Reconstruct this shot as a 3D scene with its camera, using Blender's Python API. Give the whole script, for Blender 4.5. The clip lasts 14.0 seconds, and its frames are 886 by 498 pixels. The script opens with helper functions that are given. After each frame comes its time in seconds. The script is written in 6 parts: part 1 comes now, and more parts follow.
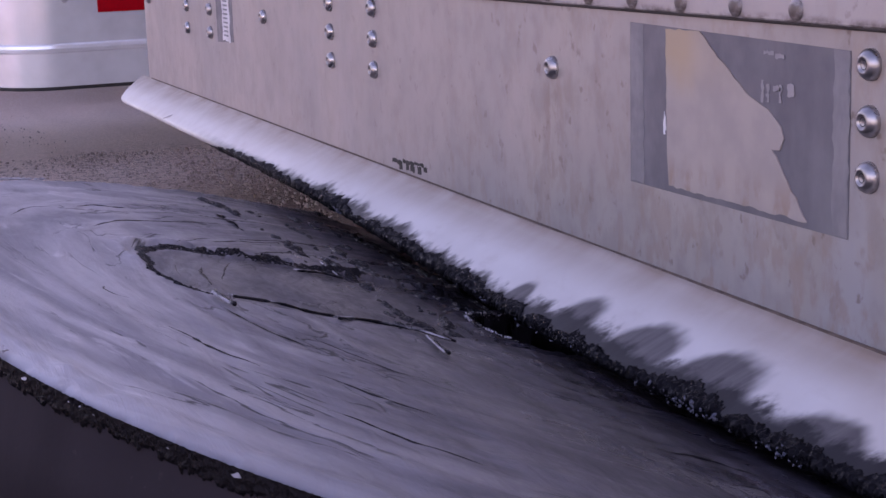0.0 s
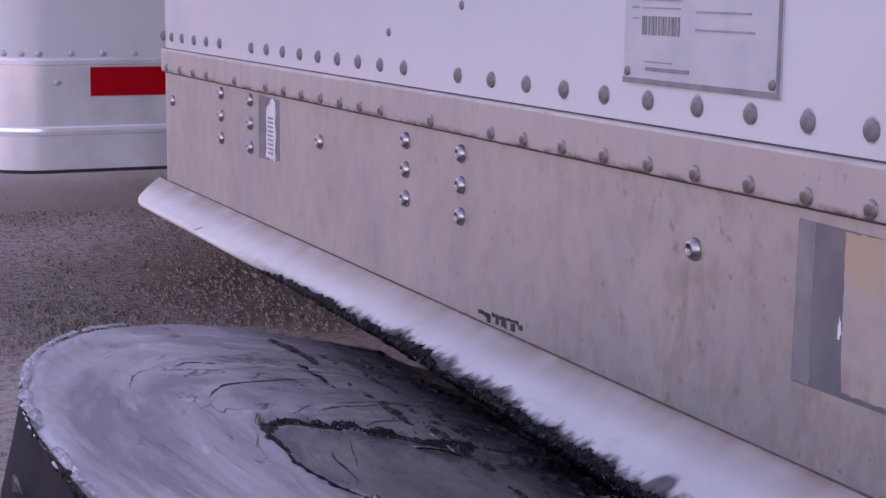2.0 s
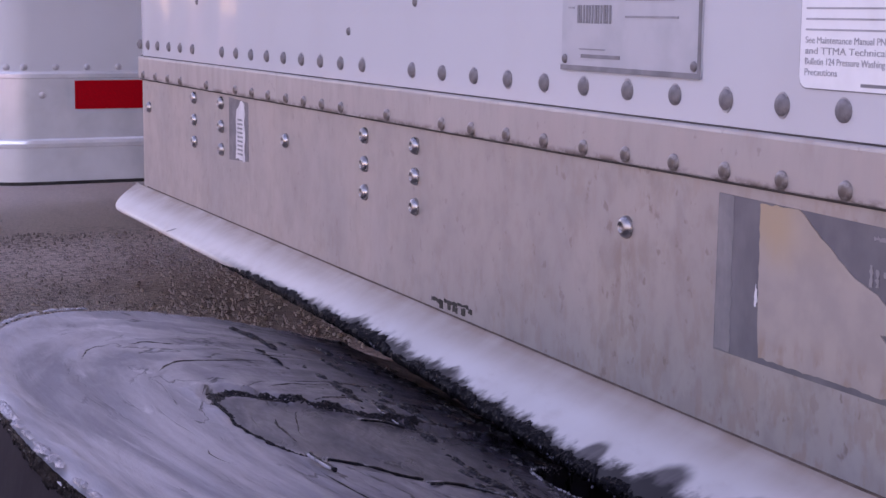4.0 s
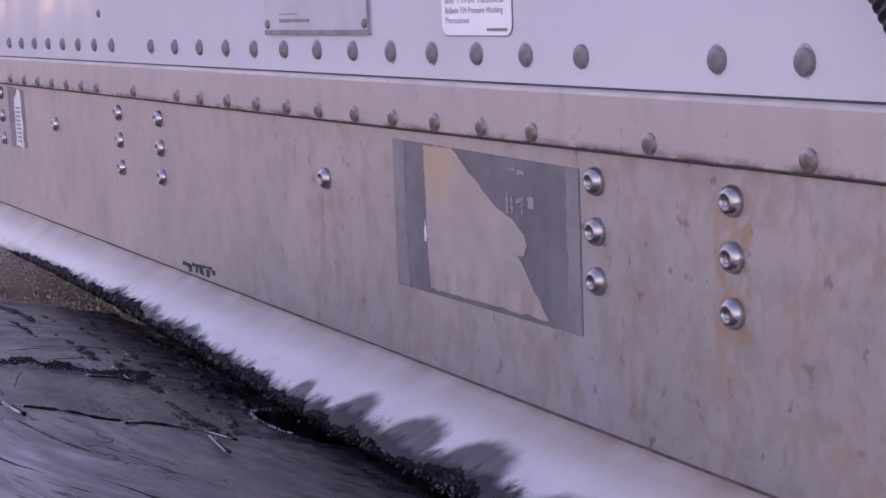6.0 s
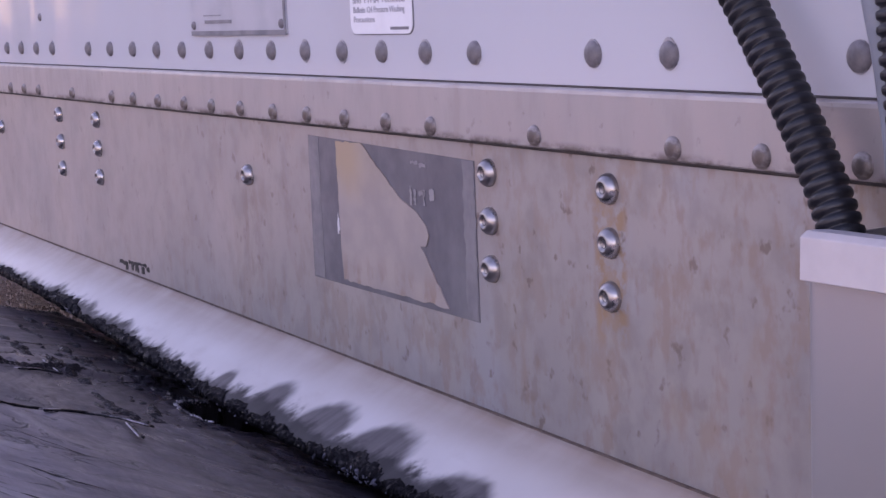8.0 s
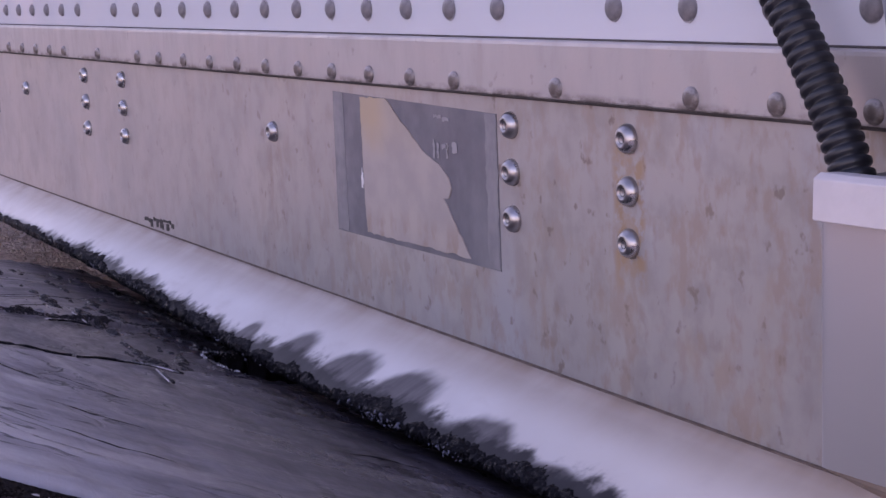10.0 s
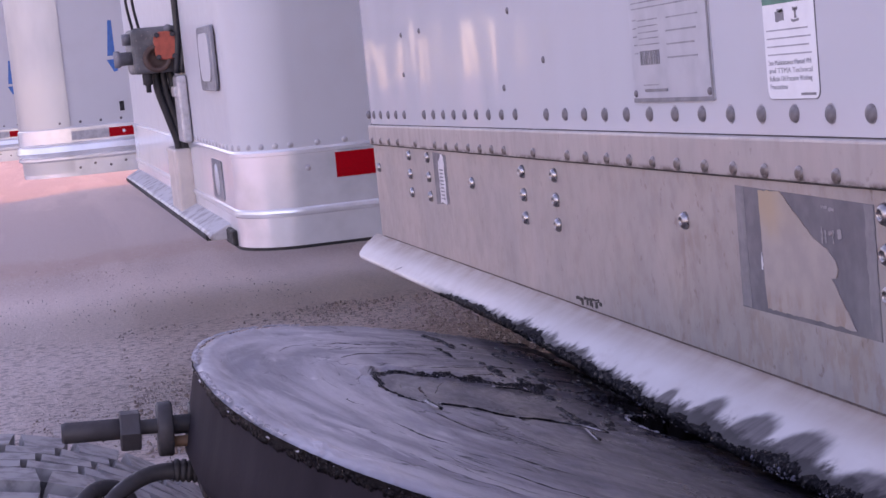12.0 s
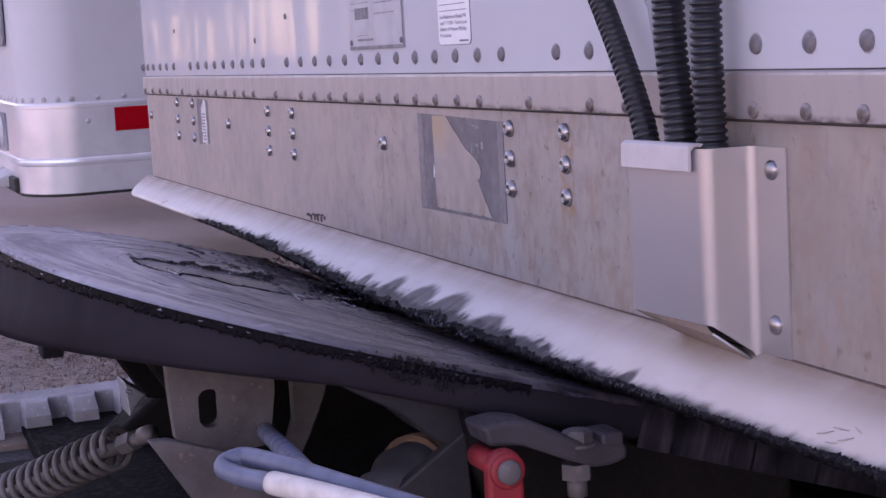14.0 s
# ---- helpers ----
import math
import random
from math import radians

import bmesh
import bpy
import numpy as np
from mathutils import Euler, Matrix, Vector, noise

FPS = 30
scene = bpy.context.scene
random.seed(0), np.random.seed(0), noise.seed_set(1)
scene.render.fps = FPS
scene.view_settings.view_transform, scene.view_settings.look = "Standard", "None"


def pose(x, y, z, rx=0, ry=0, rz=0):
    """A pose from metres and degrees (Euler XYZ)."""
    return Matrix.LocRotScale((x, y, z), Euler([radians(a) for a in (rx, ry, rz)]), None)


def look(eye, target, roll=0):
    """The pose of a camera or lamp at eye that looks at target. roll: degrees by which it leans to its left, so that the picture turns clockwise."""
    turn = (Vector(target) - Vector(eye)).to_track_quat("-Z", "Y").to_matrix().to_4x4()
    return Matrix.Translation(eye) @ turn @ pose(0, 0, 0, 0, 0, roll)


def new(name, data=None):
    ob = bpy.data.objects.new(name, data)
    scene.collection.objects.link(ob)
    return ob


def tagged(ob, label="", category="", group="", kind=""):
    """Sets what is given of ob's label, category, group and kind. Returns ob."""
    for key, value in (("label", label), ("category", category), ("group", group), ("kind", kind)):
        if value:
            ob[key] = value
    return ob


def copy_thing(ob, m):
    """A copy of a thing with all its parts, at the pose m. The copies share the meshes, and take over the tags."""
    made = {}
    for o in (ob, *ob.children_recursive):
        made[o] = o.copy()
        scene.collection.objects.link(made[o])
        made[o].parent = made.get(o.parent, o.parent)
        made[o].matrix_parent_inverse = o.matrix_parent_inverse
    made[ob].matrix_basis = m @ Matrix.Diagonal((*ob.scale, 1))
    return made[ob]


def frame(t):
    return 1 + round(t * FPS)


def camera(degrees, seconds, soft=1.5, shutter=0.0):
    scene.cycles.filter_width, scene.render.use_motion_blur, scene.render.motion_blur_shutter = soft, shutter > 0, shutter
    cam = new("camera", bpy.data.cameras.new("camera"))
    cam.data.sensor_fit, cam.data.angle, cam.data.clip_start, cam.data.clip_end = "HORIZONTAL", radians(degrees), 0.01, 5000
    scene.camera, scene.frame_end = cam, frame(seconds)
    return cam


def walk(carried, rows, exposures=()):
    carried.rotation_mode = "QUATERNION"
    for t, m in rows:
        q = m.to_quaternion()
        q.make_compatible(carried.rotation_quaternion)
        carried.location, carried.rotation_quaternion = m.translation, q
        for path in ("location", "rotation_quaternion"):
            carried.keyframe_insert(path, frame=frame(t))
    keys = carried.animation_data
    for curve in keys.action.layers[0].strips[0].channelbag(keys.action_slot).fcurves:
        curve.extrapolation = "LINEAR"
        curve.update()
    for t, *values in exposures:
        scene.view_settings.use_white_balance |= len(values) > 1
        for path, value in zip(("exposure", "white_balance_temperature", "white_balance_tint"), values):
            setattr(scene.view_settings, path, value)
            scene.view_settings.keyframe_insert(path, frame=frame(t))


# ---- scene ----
import functools

cam = camera(30.69, 14.0)
walk(cam, [
    (0, pose(0.8263, -0.3909, 1.4111, 78.483, 1.848, 68.274)),
    (0.5, pose(0.8103, -0.4226, 1.4192, 78.275, -0.545, 67.999)),
    (1, pose(0.7858, -0.4746, 1.4457, 80.270, 0.081, 67.819)),
    (1.5, pose(0.7743, -0.4815, 1.4473, 80.678, 0.414, 67.710)),
    (2, pose(0.7384, -0.4758, 1.4681, 80.698, -0.608, 66.103)),
    (2.2, pose(0.7400, -0.4796, 1.4634, 80.528, -0.757, 66.414)),
    (4.3, pose(0.8154, -0.4533, 1.4411, 81.879, -0.125, 65.848)),
    (4.5, pose(0.8404, -0.4257, 1.4332, 81.804, 0.898, 65.045)),
    (5, pose(0.8676, -0.3904, 1.4317, 80.770, 2.213, 61.506)),
    (5.5, pose(0.8709, -0.4184, 1.4421, 81.182, 2.145, 61.760)),
    (6, pose(0.8908, -0.3970, 1.4344, 81.050, 2.396, 61.435)),
    (6.5, pose(0.8994, -0.3944, 1.4377, 80.984, 2.564, 61.495)),
    (7, pose(0.9206, -0.3905, 1.4390, 81.179, 3.046, 61.271)),
    (7.2, pose(0.9240, -0.3781, 1.4314, 81.151, 2.917, 60.604)),
    (9.3, pose(0.9519, -0.3851, 1.4270, 81.431, 1.862, 61.159)),
    (9.5, pose(0.9537, -0.3927, 1.4308, 80.941, 2.134, 60.820)),
    (10, pose(0.9529, -0.3954, 1.4213, 80.381, 2.297, 61.153)),
    (10.5, pose(0.9773, -0.3923, 1.4169, 79.983, 3.120, 64.902)),
    (11, pose(0.9861, -0.3770, 1.4051, 80.046, 4.887, 71.863)),
    (11.5, pose(0.9816, -0.3769, 1.4243, 81.650, 6.953, 76.567)),
    (12, pose(1.0910, -0.4334, 1.4472, 83.925, 5.570, 76.300)),
    (12.5, pose(1.2260, -0.5012, 1.4442, 82.966, 2.397, 68.760)),
    (13, pose(1.3310, -0.4732, 1.4237, 83.574, 1.391, 68.803)),
    (13.5, pose(1.3885, -0.4174, 1.3913, 83.221, 2.404, 69.294)),
    (14, pose(1.3992, -0.4732, 1.4138, 82.806, 3.160, 68.992)),
], exposures=[(0, 1.70, 7320, 55), (14, 1.70, 7320, 55)])

# ---- light ----
SUN_AZ, SUN_EL = radians(-51), radians(19)
world = bpy.data.worlds.new("evening_sky")
scene.world = world
world.use_nodes = True
wn, wl = world.node_tree.nodes, world.node_tree.links
sky = wn.new("ShaderNodeTexSky")
sky.sky_type, sky.sun_disc = "NISHITA", False
sky.sun_elevation, sky.sun_rotation = SUN_EL, SUN_AZ % (2 * math.pi)
sky.dust_density, sky.ozone_density = 0.7, 1.0
wl.new(sky.outputs["Color"], wn["Background"].inputs["Color"])
wn["Background"].inputs["Strength"].default_value = 0.15
sun = new("sun", bpy.data.lights.new("sun", "SUN"))
sun.data.energy, sun.data.angle, sun.data.color = 1.15, radians(0.5), (1.0, 0.25, 0.0)
toward = Vector((math.sin(SUN_AZ) * math.cos(SUN_EL), math.cos(SUN_AZ) * math.cos(SUN_EL), math.sin(SUN_EL)))
sun.matrix_world = look(toward * 50, (0, 0, 0))


# ---- materials ----
class Nodes:
    """A small builder round one node material."""

    def __init__(self, name, color=(0.5, 0.5, 0.5), rough=0.5, metal=0.0, spec=0.5):
        self.m = bpy.data.materials.new(name)
        self.m.use_nodes = True
        self.t = self.m.node_tree
        self.b = self.t.nodes["Principled BSDF"]
        self.b.inputs["Base Color"].default_value = (*color, 1)
        self.b.inputs["Roughness"].default_value = rough
        self.b.inputs["Metallic"].default_value = metal
        self.b.inputs["Specular IOR Level"].default_value = spec
        self.obj = self.n("ShaderNodeTexCoord").outputs["Object"]

    def n(self, kind):
        return self.t.nodes.new(kind)

    def put(self, value, socket):
        if isinstance(value, (int, float)):
            socket.default_value = value
        elif isinstance(value, tuple):
            socket.default_value = (*value, 1)[: len(socket.default_value)] if len(value) == 3 else value
        else:
            self.t.links.new(value, socket)

    def noise(self, scale, detail=4.0, stretch=(1, 1, 1), rough=0.55, warp=0.0):
        mp = self.n("ShaderNodeMapping")
        mp.inputs["Scale"].default_value = stretch
        self.t.links.new(self.obj, mp.inputs["Vector"])
        tx = self.n("ShaderNodeTexNoise")
        tx.inputs["Scale"].default_value = scale
        tx.inputs["Detail"].default_value = detail
        tx.inputs["Roughness"].default_value = rough
        tx.inputs["Distortion"].default_value = warp
        self.t.links.new(mp.outputs["Vector"], tx.inputs["Vector"])
        return tx.outputs["Fac"]

    def vector(self, a, b, c=0.0):
        q = self.n("ShaderNodeCombineXYZ")
        for v, socket in zip((a, b, c), q.inputs):
            self.put(v, socket)
        return q.outputs[0]

    def noise_at(self, vec, scale, detail=4.0, rough=0.55, warp=0.0):
        """Noise on a vector of its own."""
        tx = self.n("ShaderNodeTexNoise")
        for k, v in zip(("Scale", "Detail", "Roughness", "Distortion"), (scale, detail, rough, warp)):
            tx.inputs[k].default_value = v
        self.t.links.new(vec, tx.inputs["Vector"])
        return tx.outputs["Fac"]

    def slanted(self, scale, detail, degrees, stretch):
        """Noise drawn out along a line that leans in the wall's plane."""
        mp = self.n("ShaderNodeMapping")
        mp.vector_type = "TEXTURE"
        mp.inputs["Rotation"].default_value = (0, radians(degrees), 0)
        mp.inputs["Scale"].default_value = (1, 1, stretch)
        self.t.links.new(self.obj, mp.inputs["Vector"])
        tx = self.n("ShaderNodeTexNoise")
        tx.inputs["Scale"].default_value = scale
        tx.inputs["Detail"].default_value = detail
        self.t.links.new(mp.outputs["Vector"], tx.inputs["Vector"])
        return tx.outputs["Fac"]

    def cells(self, scale, stretch=(1, 1, 1), feature="F1"):
        mp = self.n("ShaderNodeMapping")
        mp.inputs["Scale"].default_value = stretch
        self.t.links.new(self.obj, mp.inputs["Vector"])
        tx = self.n("ShaderNodeTexVoronoi")
        tx.feature = feature
        tx.inputs["Scale"].default_value = scale
        self.t.links.new(mp.outputs["Vector"], tx.inputs["Vector"])
        return tx.outputs["Distance"]

    def axis(self, letter):
        s = self.n("ShaderNodeSeparateXYZ")
        self.t.links.new(self.obj, s.inputs[0])
        return s.outputs["XYZ".index(letter)]

    def span(self, value, a, b, lo=0.0, hi=1.0):
        """value from a..b mapped to lo..hi, clamped."""
        r = self.n("ShaderNodeMapRange")
        r.interpolation_type = "SMOOTHSTEP"
        self.put(value, r.inputs["Value"])
        for k, v in zip(("From Min", "From Max", "To Min", "To Max"), (a, b, lo, hi)):
            r.inputs[k].default_value = v
        return r.outputs["Result"]

    def math(self, op, a, b=0.0):
        q = self.n("ShaderNodeMath")
        q.operation = op
        self.put(a, q.inputs[0])
        self.put(b, q.inputs[1])
        return q.outputs[0]

    def mix(self, fac, a, b):
        q = self.n("ShaderNodeMix")
        q.data_type = "RGBA"
        self.put(fac, q.inputs[0])
        self.put(a, q.inputs[6])
        self.put(b, q.inputs[7])
        return q.outputs[2]

    def random(self):
        return self.n("ShaderNodeObjectInfo").outputs["Random"]

    def island(self):
        return self.n("ShaderNodeNewGeometry").outputs["Random Per Island"]

    def color(self, c):
        self.put(c, self.b.inputs["Base Color"])
        return self

    def rough(self, v):
        self.put(v, self.b.inputs["Roughness"])
        return self

    def metal(self, v):
        self.put(v, self.b.inputs["Metallic"])
        return self

    def bump(self, height, strength=0.3, dist=0.001):
        q = self.n("ShaderNodeBump")
        q.inputs["Strength"].default_value = strength
        q.inputs["Distance"].default_value = dist
        self.put(height, q.inputs["Height"])
        if self.b.inputs["Normal"].links:
            self.t.links.new(self.b.inputs["Normal"].links[0].from_socket, q.inputs["Normal"])
        self.t.links.new(q.outputs[0], self.b.inputs["Normal"])
        return self

    def coat(self, w, r=0.1):
        self.b.inputs["Coat Weight"].default_value = w
        self.b.inputs["Coat Roughness"].default_value = r
        return self


def skirt_steel():
    """Dull aluminium kick panel with dust, vertical runs and rust specks."""
    k = Nodes("kick_panel_metal", rough=0.42, metal=0.55)
    large, soft = k.noise(4, 3), k.noise(16, 4, (1, 1, 0.6), 0.55)
    mottle = k.noise(55, 4, (0.8, 1, 0.7), 0.55)
    spot = k.noise(110, 5, (1, 1, 0.55), 0.65)
    fine = k.noise(420, 3)
    low = k.math("MAXIMUM", k.span(k.axis("Z"), 1.240, 1.300, 1.0, 0.45), k.span(k.axis("X"), 0.15, 0.45, 0.0, 1.0))
    worn = k.span(k.axis("X"), -0.45, 0.40, 0.30, 1.0)
    base = k.mix(k.span(large, 0.35, 0.65), (0.432, 0.381, 0.355), (0.372, 0.332, 0.318))
    base = k.mix(k.math("MULTIPLY", k.span(soft, 0.42, 0.66), 0.45), base, (0.33, 0.295, 0.29))
    base = k.mix(k.math("MULTIPLY", k.span(mottle, 0.45, 0.66, 0, 0.6), worn), base, (0.285, 0.243, 0.225))
    base = k.mix(k.math("MULTIPLY", k.span(k.noise(13, 4, (1, 1, 0.45)), 0.50, 0.64, 0, 0.6), k.span(k.axis("X"), 0.0, 0.45, 0.15, 1.0)), base, (0.41, 0.41, 0.445))
    # rust: blotches and short runs, thickest near the foot and past the decal
    patch = k.noise(30, 4, (1, 1, 0.6), 0.6)
    fleck = k.noise(115, 4, (0.9, 1, 0.5), 0.55)
    rust = k.math("MULTIPLY", k.math("MULTIPLY", k.span(k.math("ADD", k.math("MULTIPLY", patch, 0.55), k.math("MULTIPLY", fleck, 0.6)), 0.555, 0.67), low), worn)
    base = k.mix(k.math("MULTIPLY", rust, 0.58), base, (0.28, 0.182, 0.128))
    base = k.mix(k.math("MULTIPLY", k.span(k.noise(52, 4, (1.1, 1, 0.45)), 0.57, 0.69, 0, 0.40), k.math("MULTIPLY", low, worn)), base, (0.37, 0.275, 0.20))
    base = k.mix(k.math("MULTIPLY", k.span(k.noise(130, 3, (0.7, 1, 0.6)), 0.61, 0.70, 0, 0.75), worn), base, (0.18, 0.125, 0.10))
    base = k.mix(k.math("MULTIPLY", k.span(k.noise(85, 3, (0.8, 1, 0.55)), 0.60, 0.68, 0, 0.5), k.math("MULTIPLY", worn, k.span(k.axis("Z"), 1.236, 1.30, 1.0, 0.4))), base, (0.24, 0.165, 0.125))
    # warmer brown fading in past the wiring guard
    warm_tone = k.math("MULTIPLY", k.span(k.axis("X"), 0.60, 0.72), k.span(soft, 0.35, 0.62, 0.2, 0.7))
    base = k.mix(warm_tone, base, (0.33, 0.255, 0.215))
    # rust halos round the column of bolts by the decal
    near = k.math("ABSOLUTE", k.math("SUBTRACT", k.axis("X"), 0.392))
    tall = k.math("MULTIPLY", k.span(k.axis("Z"), 1.275, 1.30), k.span(k.axis("Z"), 1.352, 1.34))
    halo = k.math("MULTIPLY", k.math("MULTIPLY", k.span(near, 0.014, 0.008), k.span(near, 0.002, 0.006, 0.6, 1)), tall)
    halo = k.math("MULTIPLY", halo, k.span(k.noise(120, 3), 0.42, 0.58))
    base = k.mix(k.math("MULTIPLY", halo, 0.8), base, (0.36, 0.215, 0.11))
    near2 = k.math("ABSOLUTE", k.math("SUBTRACT", k.axis("X"), 0.784))
    drip = k.math("MULTIPLY", k.span(near2, 0.007, 0.002), k.math("MULTIPLY", k.span(k.axis("Z"), 1.28, 1.297), k.span(k.axis("Z"), 1.305, 1.300)))
    base = k.mix(k.math("MULTIPLY", drip, 0.6), base, (0.42, 0.22, 0.07))
    # rust that has run down from the lone bolt
    lone = k.math("ABSOLUTE", k.math("SUBTRACT", k.axis("X"), 0.004))
    trail = k.math("MULTIPLY", k.span(lone, 0.020, 0.003), k.math("MULTIPLY", k.span(k.axis("Z"), 1.250, 1.285), k.span(k.axis("Z"), 1.324, 1.316)))
    base = k.mix(k.math("MULTIPLY", trail, k.span(spot, 0.42, 0.60, 0, 0.4)), base, (0.25, 0.17, 0.13))
    k.color(base)
    k.rough(k.span(k.math("ADD", mottle, large), 0.6, 1.5, 0.38, 0.58))
    k.metal(k.span(rust, 0, 1, 0.40, 0.1))
    k.bump(fine, 0.08, 0.0006).bump(mottle, 0.06, 0.0012)
    return k.m


def rail_metal():
    k = Nodes("rail_metal", rough=0.45, metal=0.5)
    large, run, fine = k.noise(7, 4), k.noise(60, 4, (1, 1, 0.3)), k.noise(500, 3)
    base = k.mix(large, (0.46, 0.415, 0.405), (0.38, 0.335, 0.325))
    base = k.mix(k.span(run, 0.52, 0.72, 0, 0.25), base, (0.36, 0.28, 0.235))
    base = k.mix(k.span(k.noise(150, 4), 0.64, 0.74, 0, 0.35), base, (0.22, 0.17, 0.15))
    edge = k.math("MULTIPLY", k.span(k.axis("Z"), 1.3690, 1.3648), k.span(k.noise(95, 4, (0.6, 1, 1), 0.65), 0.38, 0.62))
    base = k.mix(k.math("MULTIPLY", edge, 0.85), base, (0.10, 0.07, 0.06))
    k.color(base).bump(fine, 0.12, 0.0006)
    k.rough(k.span(run, 0.3, 0.7, 0.38, 0.6))
    return k.m


def white_sheet(name, tone=(0.56, 0.56, 0.58), rough=0.22, waves=0.12):
    """Gloss white trailer sheet, a little wavy between its rivets."""
    k = Nodes(name, tone, rough, 0.0, 0.16)
    dirt = k.noise(9, 5)
    k.color(k.mix(k.span(dirt, 0.45, 0.8, 0, 0.2), tone, (0.46, 0.43, 0.43)))
    k.rough(k.span(k.noise(30, 4), 0.3, 0.7, rough * 0.92, rough * 1.12))
    k.bump(k.noise(7, 1, (1, 1, 0.5)), waves, 0.006)
    return k.m


def lip_paint():
    """White enamel on the coupler lip: dust along its upper crease, oily smears from its edge."""
    k = Nodes("lip_paint", (0.55, 0.54, 0.57), 0.36)
    x, y = k.axis("X"), k.axis("Y")
    base = k.mix(k.span(k.noise(14, 5), 0.3, 0.7), (0.625, 0.583, 0.563), (0.565, 0.518, 0.494))
    base = k.mix(k.math("MULTIPLY", k.span(x, 0.20, 0.60, 0.0, 0.8), k.span(k.noise(7, 3), 0.3, 0.6, 0.5, 1.0)), base, (0.56, 0.47, 0.41))
    base = k.mix(k.span(k.noise(60, 5, (0.5, 1, 1), 0.65), 0.52, 0.72, 0, 0.35), base, (0.47, 0.40, 0.37))
    dust = k.math("ADD", k.span(y, -0.028, -0.007, 0, 0.72), k.span(y, -0.0085, -0.003, 0, 0.26))
    base = k.mix(k.math("MULTIPLY", dust, k.span(k.noise(22, 4, (1, 0.4, 0.4)), 0.25, 0.7, 0.6, 1.0)), base, (0.27, 0.185, 0.135))
    # smears: wiped up the slope and along it, so that their tongues lean
    up = k.math("ADD", y, 0.047)
    q = k.math("SUBTRACT", x, k.math("MULTIPLY", up, 0.55))
    wave = k.noise_at(k.vector(q, 0.0, 0.0), 14, 2)
    tuft = k.noise_at(k.vector(q, up), 75, 4, 0.6)
    fray = k.noise_at(k.vector(q, k.math("MULTIPLY", up, 0.25)), 330, 3, 0.6)
    bell = k.math("MULTIPLY", k.span(x, -0.62, -0.25), k.span(x, 0.62, 0.36, 0.25, 1.0))
    reach = k.math("ADD", k.math("MULTIPLY", k.span(wave, 0.34, 0.66), 0.0050), k.math("MULTIPLY", k.span(tuft, 0.36, 0.70), 0.0055))
    reach = k.math("MULTIPLY", k.math("ADD", reach, k.math("MULTIPLY", k.math("SUBTRACT", fray, 0.5), 0.002)), k.span(bell, 0, 1, 0.25, 1.0))
    # the lip is a little wider at its middle, so the edge lies further out there
    mid = k.math("DIVIDE", k.math("SUBTRACT", x, 0.12), k.span(x, 0.119, 0.121, 0.33, 0.62))
    wide = k.math("ADD", k.math("MULTIPLY", k.math("POWER", 2.718, k.math("MULTIPLY", k.math("MULTIPLY", mid, mid), -1.0)), 0.012), 0.0355)
    above = k.math("ADD", y, wide)
    thick = k.math("MULTIPLY", k.span(x, 0.03, 0.12), k.span(x, 0.46, 0.33))
    reach = k.math("ADD", reach, k.math("MULTIPLY", thick, 0.0030))
    core = k.math("MULTIPLY", k.span(k.math("SUBTRACT", reach, above), -0.0045, 0.0020), k.span(x, -0.80, -0.55))
    halo = k.math("MULTIPLY", k.span(k.math("SUBTRACT", reach, above), -0.006, 0.001), k.math("MULTIPLY", bell, 0.5))
    # rounded wiped lobes: centre and half-width along the lip, reach up its slope
    wobble = k.math("MULTIPLY", k.math("SUBTRACT", k.noise_at(k.vector(q, up), 60, 2, 0.5), 0.5), 0.45)
    streak = k.span(k.noise_at(k.vector(q, k.math("MULTIPLY", up, 0.15)), 170, 4, 0.65), 0.25, 0.70, 0.90, 1.0)
    for xc, half, top in ((0.102, 0.022, 0.0235), (0.170, 0.028, 0.0270), (0.232, 0.034, 0.0275), (0.318, 0.034, 0.0185), (0.036, 0.013, 0.0165), (-0.160, 0.020, 0.0165), (-0.296, 0.014, 0.0135), (0.385, 0.024, 0.0120), (0.54, 0.012, 0.0150)):
        u = k.math("DIVIDE", k.math("SUBTRACT", q, xc), half)
        v = k.math("DIVIDE", up, top)
        d = k.math("ADD", k.math("SQRT", k.math("ADD", k.math("MULTIPLY", u, u), k.math("MULTIPLY", v, v))), wobble)
        halo = k.math("MAXIMUM", halo, k.math("MULTIPLY", k.span(d, 1.08, 0.76, 0, 0.92), streak))
    base = k.mix(halo, base, (0.050, 0.041, 0.046))
    base = k.mix(k.math("MULTIPLY", core, 0.97), base, (0.016, 0.014, 0.017))
    k.put(k.span(k.math("MAXIMUM", halo, core), 0.2, 1, 0.42, 0.12), k.b.inputs["Specular IOR Level"])
    k.color(base).rough(k.span(tuft, 0.3, 0.7, 0.30, 0.44))
    k.bump(k.noise(9, 2), 0.15, 0.004)
    return k.m


def grease(name="grease", tone=(0.003, 0.0028, 0.0034), rough=0.22, spec=0.22):
    k = Nodes(name, tone, rough)
    k.color(k.mix(k.noise(60, 4), tone, tuple(c * 2.6 for c in tone)))
    k.b.inputs["Specular Tint"].default_value = (0.9, 0.82, 1.0, 1)
    k.b.inputs["Specular IOR Level"].default_value = spec
    k.rough(k.span(k.noise(90, 4), 0.3, 0.7, rough * 0.5, min(1, rough * 1.7)))
    k.bump(k.noise(420, 4, rough=0.7), 0.8, 0.0016)
    return k.m


